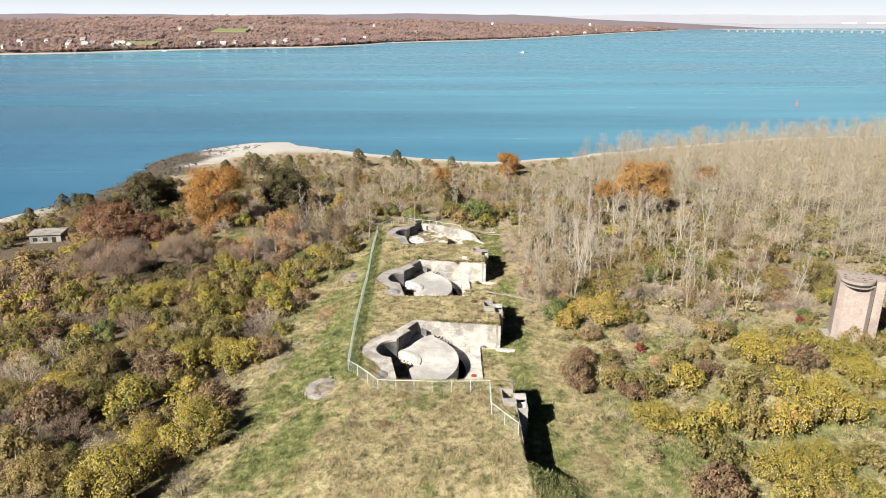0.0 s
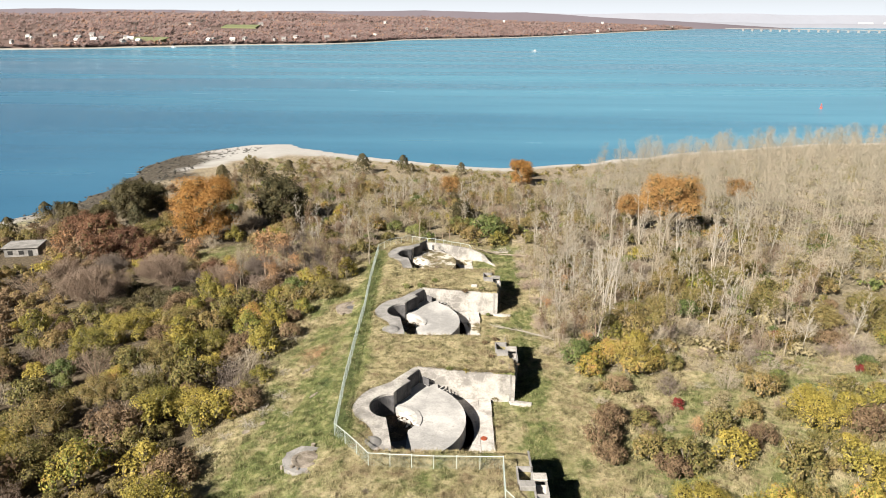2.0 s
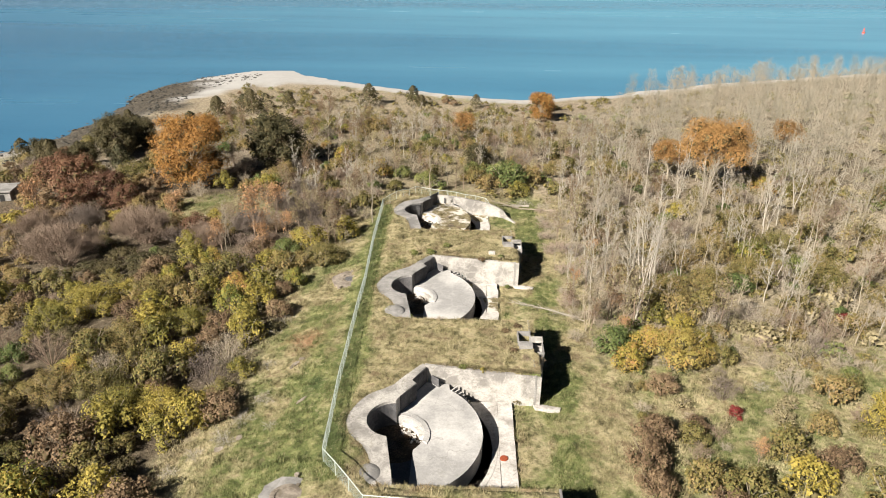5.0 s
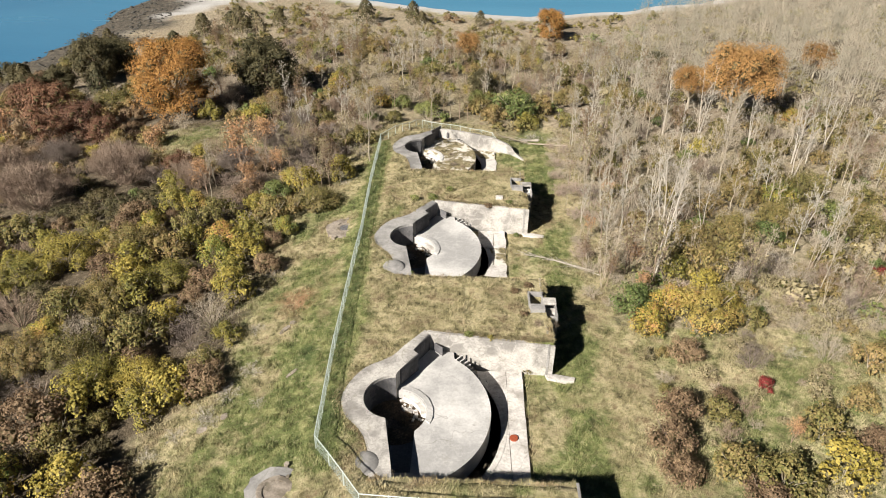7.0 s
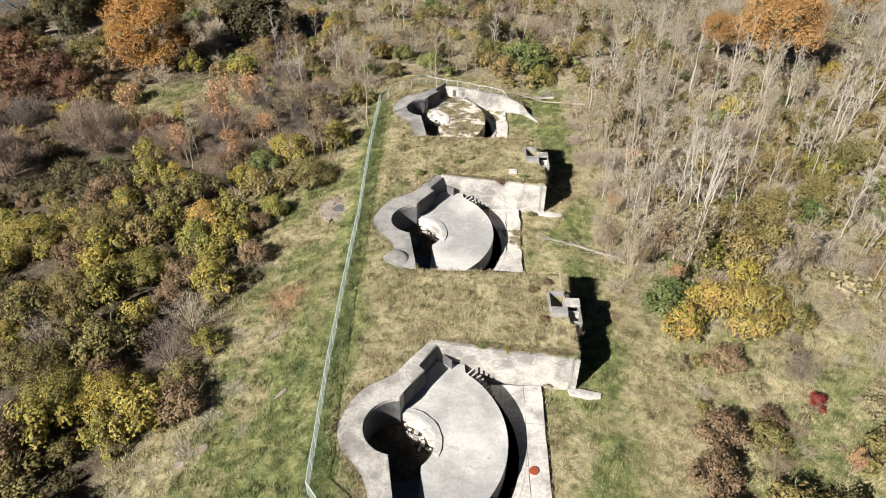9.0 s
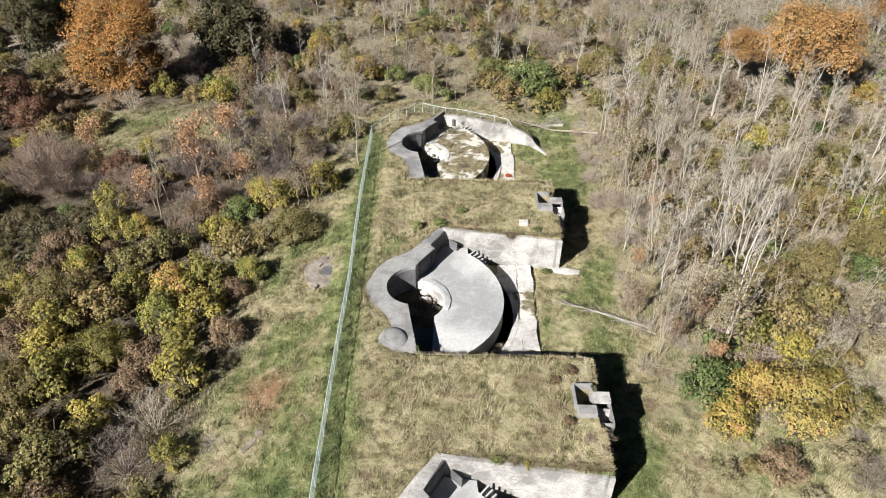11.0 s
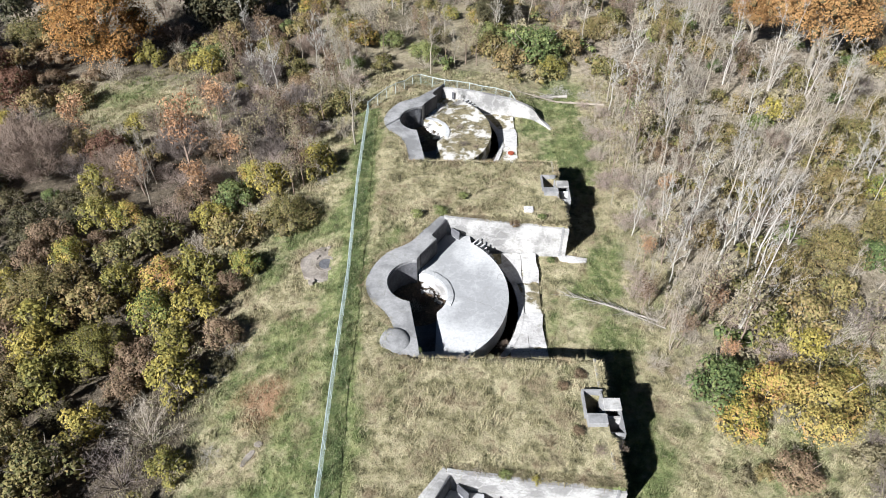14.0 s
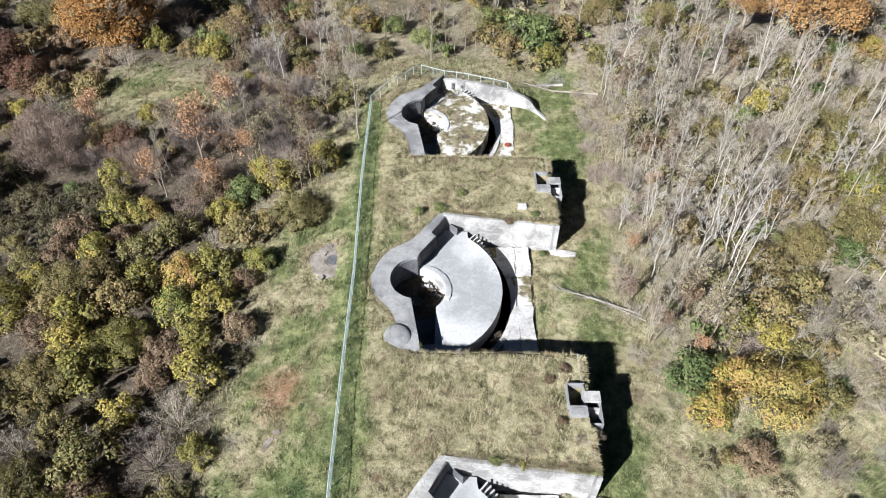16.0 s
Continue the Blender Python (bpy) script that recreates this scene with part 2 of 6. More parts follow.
TWIG = bark("straw_twigs", (0.45, 0.39, 0.31), (0.27, 0.23, 0.175))
ROSY = bark("rosy_twigs", (0.43, 0.345, 0.285), (0.265, 0.205, 0.165))
DEADWOOD = bark("bleached_wood", (0.53, 0.49, 0.43), (0.29, 0.26, 0.22))


def plain(name, colour, rough=0.6, metal=0.0, vary=0.25, size=1.0):
    n = Nodes(name)
    c = n.mix(n.noise(size, 6, 0.7), colour, tuple(v * (1 - vary) for v in colour))
    return n.done(c, rough, metal)


STEEL = plain("galvanised_steel", (0.58, 0.65, 0.62), 0.45, 0.2, 0.15, 0.3)
WIRE = plain("fence_wire", (0.48, 0.56, 0.52), 0.5, 0.1, 0.2, 0.5)
RUSTY = plain("red_rust", (0.35, 0.08, 0.035), 0.85, 0.0, 0.5, 0.2)
HOLLOW = plain("dark_inside", (0.03, 0.03, 0.03), 0.9)
WHITE = plain("white_paint", (0.66, 0.65, 0.62), 0.6, 0.0, 0.1, 3.0)
GREYROOF = plain("grey_roof", (0.26, 0.25, 0.25), 0.8, 0.0, 0.3, 3.0)
RED = plain("red_paint", (0.65, 0.10, 0.06), 0.5, 0.0, 0.15, 0.5)
STONE = plain("pale_stone", (0.50, 0.47, 0.42), 0.9, 0.0, 0.5, 0.6)
WET = plain("wet_stone", (0.085, 0.08, 0.07), 0.6, 0.0, 0.6, 0.8)
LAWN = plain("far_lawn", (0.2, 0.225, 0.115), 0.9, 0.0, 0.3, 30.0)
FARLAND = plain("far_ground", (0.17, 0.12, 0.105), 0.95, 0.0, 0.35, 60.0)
# pale blue tint puts the distance haze into the hills' colour
HAZE_BLUE = plain("far_hills", (0.27, 0.285, 0.335), 0.95, 0.0, 0.2, 300.0)


def sea_material():
    n = Nodes("sea_water")
    streak = n.noise(150.0, 6, 0.55, stretch=(0.22, 1.8, 1.0))
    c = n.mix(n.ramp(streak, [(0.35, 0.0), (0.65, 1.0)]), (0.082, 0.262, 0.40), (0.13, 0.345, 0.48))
    # deep blue round the point, paler outwards: the sky's reflection put into the colour
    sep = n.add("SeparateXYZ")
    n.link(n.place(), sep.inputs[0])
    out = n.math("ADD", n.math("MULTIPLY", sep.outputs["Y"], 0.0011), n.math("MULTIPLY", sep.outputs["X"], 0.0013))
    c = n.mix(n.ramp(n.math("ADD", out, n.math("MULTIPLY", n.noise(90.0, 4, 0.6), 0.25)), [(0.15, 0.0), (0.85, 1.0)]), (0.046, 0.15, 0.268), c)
    small = n.noise(1.8, 4, 0.6, stretch=(0.7, 1.4, 1.0))
    wide = n.noise(14.0, 4, 0.6, stretch=(0.5, 1.5, 1.0))
    n.bump(n.mix(0.5, small, wide), 0.35, 0.35)
    m = n.done(c, 0.28, 0.0, 0.5)
    n.shader.inputs["IOR"].default_value = 1.33
    n.link(n.ramp(streak, [(0.38, 0.16), (0.62, 0.28)]), n.shader.inputs["Roughness"])
    return m


WATER = sea_material()


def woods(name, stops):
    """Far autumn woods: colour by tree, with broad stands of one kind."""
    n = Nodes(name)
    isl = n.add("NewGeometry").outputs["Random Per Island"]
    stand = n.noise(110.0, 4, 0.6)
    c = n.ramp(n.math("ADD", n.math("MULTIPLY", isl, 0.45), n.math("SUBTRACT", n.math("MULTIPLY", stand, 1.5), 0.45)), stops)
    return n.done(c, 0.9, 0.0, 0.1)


# far woods and nearer hills: mauve-grey tones stand in for distance haze
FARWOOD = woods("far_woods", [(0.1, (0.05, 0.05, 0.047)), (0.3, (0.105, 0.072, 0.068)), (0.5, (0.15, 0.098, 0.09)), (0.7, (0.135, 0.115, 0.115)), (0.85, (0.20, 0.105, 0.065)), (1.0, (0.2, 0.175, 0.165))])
HAZE_MAUVE = plain("far_mauve_hills", (0.135, 0.118, 0.14), 0.95, 0.0, 0.25, 200.0)


# ---- building helpers ----
def part(name, bm, material, parent=None, label="", smooth=False):
    """Links a bmesh as one mesh object under a thing or a part."""
    me = bpy.data.meshes.new(name)
    bmesh.ops.recalc_face_normals(bm, faces=bm.faces)
    bm.to_mesh(me)
    bm.free()
    me.materials.append(material)
    if smooth:
        me.polygons.foreach_set("use_smooth", [True] * len(me.polygons))
    ob = new(name, me)
    ob.parent = parent
    return tagged(ob, label)


def sheet(name, verts, faces, material, parent=None, smooth=False):
    """Links arrays of vertices and faces as one mesh object."""
    me = bpy.data.meshes.new(name)
    verts, faces = np.asarray(verts, dtype=np.float32), np.asarray(faces, dtype=np.int32)
    me.vertices.add(len(verts))
    me.vertices.foreach_set("co", verts.ravel())
    k = faces.shape[1]
    me.loops.add(faces.size)
    me.loops.foreach_set("vertex_index", faces.ravel())
    me.polygons.add(len(faces))
    me.polygons.foreach_set("loop_start", np.arange(0, faces.size, k, dtype=np.int32))
    me.update(calc_edges=True)
    me.validate()
    me.materials.append(material)
    if smooth:
        me.polygons.foreach_set("use_smooth", [True] * len(me.polygons))
    ob = new(name, me)
    ob.parent = parent
    return ob


def empty(name, m=None, **tags):
    ob = new(name)
    if m is not None:
        ob.matrix_basis = m
    return tagged(ob, **tags)


def box(bm, lo, hi, bevel=0.0, m=None):
    got = bmesh.ops.create_cube(bm, size=1.0)["verts"]
    for v in got:
        v.co = Vector([(a + b) / 2 + c * (b - a) for a, b, c in zip(lo, hi, v.co)])
    if m is not None:
        bmesh.ops.transform(bm, matrix=m, verts=got)
    if bevel:
        edges = list({e for v in got for e in v.link_edges})
        bmesh.ops.bevel(bm, geom=edges, offset=bevel, segments=1, affect="EDGES", profile=0.5)
    return bm


def boxed(lo, hi, bevel=0.0, m=None):
    return box(bmesh.new(), lo, hi, bevel, m)


def rod(bm, a, b, r0, r1=None, sides=6):
    """A tapered rod from a to b."""
    a, b = Vector(a), Vector(b)
    m = Matrix.Translation((a + b) / 2) @ (b - a).to_track_quat("Z", "Y").to_matrix().to_4x4()
    bmesh.ops.create_cone(bm, cap_ends=True, segments=sides, radius1=r0, radius2=r0 if r1 is None else r1, depth=(b - a).length, matrix=m)
    return bm


def prism(outline, z0, z1, bevel=0.0):
    """An upright solid over a closed outline; z1 may be a function of x, y."""
    bm = bmesh.new()
    top = z1 if callable(z1) else (lambda x, y: z1)
    low = [bm.verts.new((x, y, z0)) for x, y in outline]
    high = [bm.verts.new((x, y, top(x, y))) for x, y in outline]
    bm.faces.new(high)
    bm.faces.new(low[::-1])
    for i in range(len(low)):
        j = (i + 1) % len(low)
        bm.faces.new((low[i], low[j], high[j], high[i]))
    if bevel:
        bmesh.ops.bevel(bm, geom=[e for e in bm.edges if all(v in high for v in e.verts)], offset=bevel, segments=2, affect="EDGES", profile=0.6)
    bmesh.ops.triangulate(bm, faces=[f for f in bm.faces if len(f.verts) > 4])
    return bm


def arc(cx, cy, r, a0, a1, n):
    return [(cx + r * math.cos(radians(a0 + (a1 - a0) * i / n)), cy + r * math.sin(radians(a0 + (a1 - a0) * i / n))) for i in range(n + 1)]


def rounded(points, n=4):
    """A smooth line through the points."""
    out = []
    for i in range(len(points) - 1):
        p = [Vector(points[max(0, min(len(points) - 1, i + k))]) for k in (-1, 0, 1, 2)]
        for s in range(n):
            t = s / n
            out.append(tuple(0.5 * (2 * p[1] + (p[2] - p[0]) * t + (2 * p[0] - 5 * p[1] + 4 * p[2] - p[3]) * t * t + (3 * p[1] - p[0] - 3 * p[2] + p[3]) * t ** 3)))
    return out + [tuple(points[-1])]


# ---- the lie of the land ----
COAST = np.array([(-215, -300), (-215, -50), (-195, 90), (-172, 180), (-148, 228), (-135, 252), (-131, 288), (-136, 318), (-131, 339), (-118, 360), (-102, 375), (-87, 379), (-66, 360), (-38, 344),
                  (-6, 330), (22, 322), (60, 335), (119, 365), (200, 395), (300, 400), (420, 340), (480, 120), (480, -300)], dtype=float)
PITCH, SINK, SHIFT = 32.8, 0.5, -0.6         # from gun to gun: along y, downwards, along x
PARAPET = rounded([(-4.9, 110.0), (-6.9, 107.2), (-8.5, 104.9), (-10.4, 103.8), (-11.6, 102.3), (-12.4, 100.5), (-12.7, 98.6), (-12.0, 96.4), (-10.7, 95.0), (-9.8, 93.6), (-9.1, 91.5), (-8.7, 88.7)], 4)


def inside(x, y, outline):
    got = np.zeros(np.shape(x), dtype=bool)
    for (ax, ay), (bx, by) in zip(outline, np.roll(outline, -1, axis=0)):
        cross = (ay > y) != (by > y)
        with np.errstate(divide="ignore", invalid="ignore"):
            got ^= cross & (x < (bx - ax) * (y - ay) / (by - ay if by != ay else 1e-9) + ax)
    return got


def inland(x, y):
    """Metres from the waterline, inland positive."""
    best = np.full(np.shape(x), 1e9)
    for (ax, ay), (bx, by) in zip(COAST, np.roll(COAST, -1, axis=0)):
        l2 = (bx - ax) ** 2 + (by - ay) ** 2
        t = np.clip(((x - ax) * (bx - ax) + (y - ay) * (by - ay)) / l2, 0, 1)
        best = np.minimum(best, np.hypot(x - ax - t * (bx - ax), y - ay - t * (by - ay)))
    return np.where(inside(x, y, COAST), best, -best)


def waves(x, y, size, seed):
    """Smooth, uneven swells between -1 and 1."""
    r = np.random.RandomState(seed)
    out = 0
    for i in range(7):
        a, p, s = r.uniform(0, 6.28), r.uniform(0, 6.28), size * r.uniform(0.6, 1.6)
        out = out + np.sin((x * np.cos(a) + y * np.sin(a)) * 6.28 / s + p)
    return out / 7 * 1.6


def yard_z(y):
    return -2.65 - SINK * (np.clip(y, 60, 185) - 100) / PITCH


def crest_z(y):
    return 1.95 - SINK * (np.clip(y, 60, 185) - 100) / PITCH


FOOT = np.array([(p[0] + (1.15 if p[1] < 103.5 else 0.85), p[1] - (0.25 if p[1] > 102 else 0)) for p in PARAPET] + [(6.25, 88.7), (6.25, 108.6)])


OUTER = np.array(PARAPET + [(6.25, 88.7), (6.25, 108.6)])


def beside_parapet(lx, ly):
    """Metres outside the parapet's outer edge, 0 within."""
    best = np.full(np.shape(lx), 1e9)
    for (ax, ay), (bx, by) in zip(OUTER[:-2], OUTER[1:-2]):
        t = np.clip(((lx - ax) * (bx - ax) + (ly - ay) * (by - ay)) / ((bx - ax) ** 2 + (by - ay) ** 2), 0, 1)
        best = np.minimum(best, np.hypot(lx - ax - t * (bx - ax), ly - ay - t * (by - ay)))
    return np.where(inside(lx, ly, OUTER), 0.0, best)


def wall_line(lx):
    """The face of the wall behind a gun pit."""
    return 109.35 - (lx + 4.6) * 0.094


def ground_z(x, y):
    x, y = np.asarray(x, dtype=float), np.asarray(y, dtype=float)
    d = inland(x, y)
    z = np.interp(d, [-400, -60, -10, 0, 16, 45, 85, 130], [-8, -5, -1.2, 0, 0.9, 1.7, 5.5, 10.35]) + SEA
    z = z + np.where(d > 25, waves(x, y, 22, 3) * 0.35 + waves(x, y, 7, 4) * 0.14 + waves(x, y, 2.4, 7) * 0.07, waves(x, y, 16, 5) * 0.15)
    near = np.interp(np.hypot(np.maximum(np.abs(x) - 20, 0), np.maximum(np.abs(y - 120) - 60, 0)), [0, 25], [1, 0])
    z = z * (1 - near) + near * (yard_z(y) + waves(x, y, 9, 6) * 0.12 + waves(x, y, 2.6, 7) * 0.08)
    # the earth bank in front of the guns and over the magazines
    bank = np.interp(x, [-42, -34, -26, -21, -16, -12.5], [0, 0.08, 0.45, 0.62, 0.87, 1.0])
    bank = bank * np.interp(y, [48, 66, 170, 188], [0, 1, 1, 0])
    local, k = y, np.zeros(np.shape(y))
    for i in (1, 2):
        k = np.where(y > 88.7 + PITCH * i, i, k)
    local = y - PITCH * k
    lx = x - SHIFT * k
    block = (local < 88.6) & (k == 0) | (local > wall_line(lx) + 0.2) & (k < 2)
    bank = np.where(lx < -12.5, bank, np.where(block, np.where(lx < 9.7, bank, bank * np.clip((17.5 - lx) / 7.8, 0, 1) * np.clip((71.5 - y) / 2.0, 0, 1)), np.where(lx < 6.2, bank, 0)))
    behind = (k == 2) & (local > 108.3)
    bank = np.where(behind & (lx > -12.5), np.interp(lx, [-12.5, -5, 0, 8, 11], [1, 0.75, 0.62, 0.3, 0]) * np.interp(y, [174, 188], [1, 0]), bank)
    z = z + bank * (crest_z(y) - yard_z(y) + waves(x, y, 5, 8) * 0.07)
    near = (lx > -16) & (lx < -3) & (local > 87.5) & (local < 112) & (y > 80) & (y < 182)
    if np.any(near):
        px, py, kk = (np.broadcast_to(v, np.shape(near))[near] for v in (lx, local, k))
        cap = 1.93 - 0.024 * np.abs(px + 7) - np.where(kk == 2, 0.16 * np.maximum(0, py - 104), 0) - SINK * kk - 0.13 + 0.4 * beside_parapet(px, py)
        z = np.array(z)
        z[near] = np.minimum(z[near], cap)
    pit = inside(lx, local, FOOT)
    z = np.where(pit & (k < 3) & (y > 80), yard_z(y) - 1.6, z)
    for i in (-1, 0, 1):        # the open stair shafts
        sx, sy = x - SHIFT * i, y - PITCH * i
        z = np.where((sx > 7.4) & (sx < 9.1) & (sy > 115.0) & (sy < 117.4) | (sx > 9.34) & (sx < 10.56) & (sy > 113.5) & (sy < 116.8), -3.6, z)
    return z


def lushness(x, y):
    """How green the turf is, from 0 to 1: most in the strip by the long fence, whose shadow is put in with it, and in
    the yards, least on the dry banks.
    """
    g = 0.33 + 0.32 * waves(x, y, 13, 61) + 0.2 * waves(x, y, 4.5, 62)
    fx = np.interp(y, [92, 117, 150, 167], [-14.0, -15.0, -16.0, -16.3])
    g = g + (0.26 + 0.3 * waves(x, y, 8, 63)) * np.exp(-((x + 20.5) / 4.5) ** 2) * np.clip((165 - y) / 25, 0, 1) * (y > 66) + 1.1 * np.exp(-((x - fx - 0.6) / 1.3) ** 2) * (y < 168) * np.clip((y - 88) / 4, 0, 1) + 0.6 * np.exp(-((x + 18) / 3.5) ** 2 - ((y - 100) / 15) ** 2)
    g = g + 0.5 * np.exp(-((x - 12.5) / 3.5) ** 2) * (1 - 0.95 * np.exp(-((y - 149) / 8) ** 2)) + 0.3 * np.exp(-((x + 54) / 15) ** 2 - ((y - 178) / 11) ** 2) + 0.55 * np.exp(-((x - 8.5) / 4) ** 2 - ((y - 166) / 6) ** 2)
    g = g + 0.16 * np.clip((98 - y) / 10, 0, 1)
    local = y - PITCH * np.floor((y - 88.7) / PITCH)
    top = (x > -12) & (x < 9.9) & ((y < 88.7) | (local > 108.5) & (y < 155))
    return np.clip(g - 0.22 * top + 0.16 * np.clip((x - 20) / 6, 0, 1), 0, 1.5)


def lines(spans):
    out = []
    for a, b, step in spans:
        out += list(np.arange(a, b, step))
    return np.array(out + [spans[-1][1]])


gx = lines([(-4800, -800, 400), (-800, -240, 40), (-240, -44, 6), (-44, 30, 0.65), (30, 240, 6), (240, 800, 40), (800, 4800, 400)])
gy = lines([(-3000, -600, 400), (-600, -60, 40), (-60, 48, 6), (48, 188, 0.65), (188, 420, 4), (420, 800, 20), (800, 4800, 400)])
gx = np.unique(np.round(np.concatenate([gx] + [np.array([7.38, 7.42, 9.08, 9.12, 9.32, 9.36, 10.54, 10.58]) + SHIFT * k for k in (-1, 0, 1)]), 3))
gy = np.unique(np.round(np.concatenate([gy] + [np.array([113.48, 113.52, 114.98, 115.02, 116.78, 116.82, 117.38, 117.42]) + PITCH * k for k in (-1, 0, 1)]), 3))
X, Y = np.meshgrid(gx, gy)
for k in (0, 1):        # the turf ends in a clean edge along the walls
    for c in np.nonzero((gx - SHIFT * k > -4.6) & (gx - SHIFT * k < 10.2))[0]:
        edge = wall_line(gx[c] - SHIFT * k) + PITCH * k + 0.2
        r = np.searchsorted(gy, edge)
        Y[r, c], Y[r - 1, c] = edge + 0.02, edge - 0.03
Z = ground_z(X, Y)
i = np.arange(len(gx) - 1)[None, :] + len(gx) * np.arange(len(gy) - 1)[:, None]
quads = np.stack([i, i + 1, i + 1 + len(gx), i + len(gx)], -1).reshape(-1, 4)
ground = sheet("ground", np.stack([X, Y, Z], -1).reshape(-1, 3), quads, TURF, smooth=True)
D = inland(X, Y)
edge = D + waves(X, Y, 14, 41) * 2.5 + waves(X, Y, 5, 42)
tip = np.exp(-((X + 108) / 36) ** 2 - ((Y - 335) / 36) ** 2)
west = np.clip((-107 - X + waves(X, Y, 20, 43) * 7) / 8, 0, 1)
covers = {"lush": lushness(X, Y), "sand": np.clip((9 + 34 * tip - edge) / 4, 0, 1) * (D > -20), "rock": np.clip((36 - edge) / 7, 0, 1) * west * (Y < 352) * (D > -8) * np.clip((Y - 228) / 18, 0.0, 1.0)}
scrub = np.clip((np.interp(Y, [50, 60, 71, 85, 95, 107, 131, 143, 150, 170, 200, 240], [-36, -30, -34, -29, -32, -26, -27, -32, -24, -22, -30, -30]) - X + waves(X, Y, 7, 44)) / 3, 0, 1)
field = np.clip(1.5 - np.hypot((X + 54 + 0.8 * (Y - 178)) / 16, (Y - 178) / 11) + 0.15 * waves(X, Y, 9, 52), 0, 1)
# dark cover under scrub and in woodland gaps; the plants' shade is in it
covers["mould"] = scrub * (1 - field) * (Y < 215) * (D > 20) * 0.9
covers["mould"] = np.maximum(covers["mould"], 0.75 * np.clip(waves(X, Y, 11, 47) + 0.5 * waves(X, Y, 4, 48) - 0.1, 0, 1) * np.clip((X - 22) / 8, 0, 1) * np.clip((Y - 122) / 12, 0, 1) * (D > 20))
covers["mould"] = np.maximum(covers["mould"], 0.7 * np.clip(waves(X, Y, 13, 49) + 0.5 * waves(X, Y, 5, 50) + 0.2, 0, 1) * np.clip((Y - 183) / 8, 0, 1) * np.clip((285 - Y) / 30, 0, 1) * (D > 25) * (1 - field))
covers["bracken"] = np.clip(1.5 - np.hypot((X + 21.5) / 2.2, (Y - 117.5) / 2.6) + 0.35 * waves(X, Y, 2.5, 46), 0, 0.85)
covers["litter"] = np.clip(scrub * (1 - field) * (Y < 235) * (D > 20) + 0.75 * np.clip((X - 16 + waves(X, Y, 8, 45) * 3) / 6, 0, 1) * (Y > 118) + (0.5 * np.clip((Y - 180) / 8, 0, 1) + 0.35 * np.clip((Y - 235) / 12, 0, 1)) * (D > 12), 0, 1)
for key, value in covers.items():
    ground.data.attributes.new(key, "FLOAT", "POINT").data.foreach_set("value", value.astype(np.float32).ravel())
tagged(ground, "rough autumn turf over an old earth battery, falling to a sandy shore", "ground", kind="structure")
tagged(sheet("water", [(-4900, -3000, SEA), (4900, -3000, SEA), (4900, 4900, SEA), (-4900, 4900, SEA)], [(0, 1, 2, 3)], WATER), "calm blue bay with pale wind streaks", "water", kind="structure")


# ---- the battery ----
WELL, PIVOT = (-7.4, 99.1), (-7.9, 99.6)


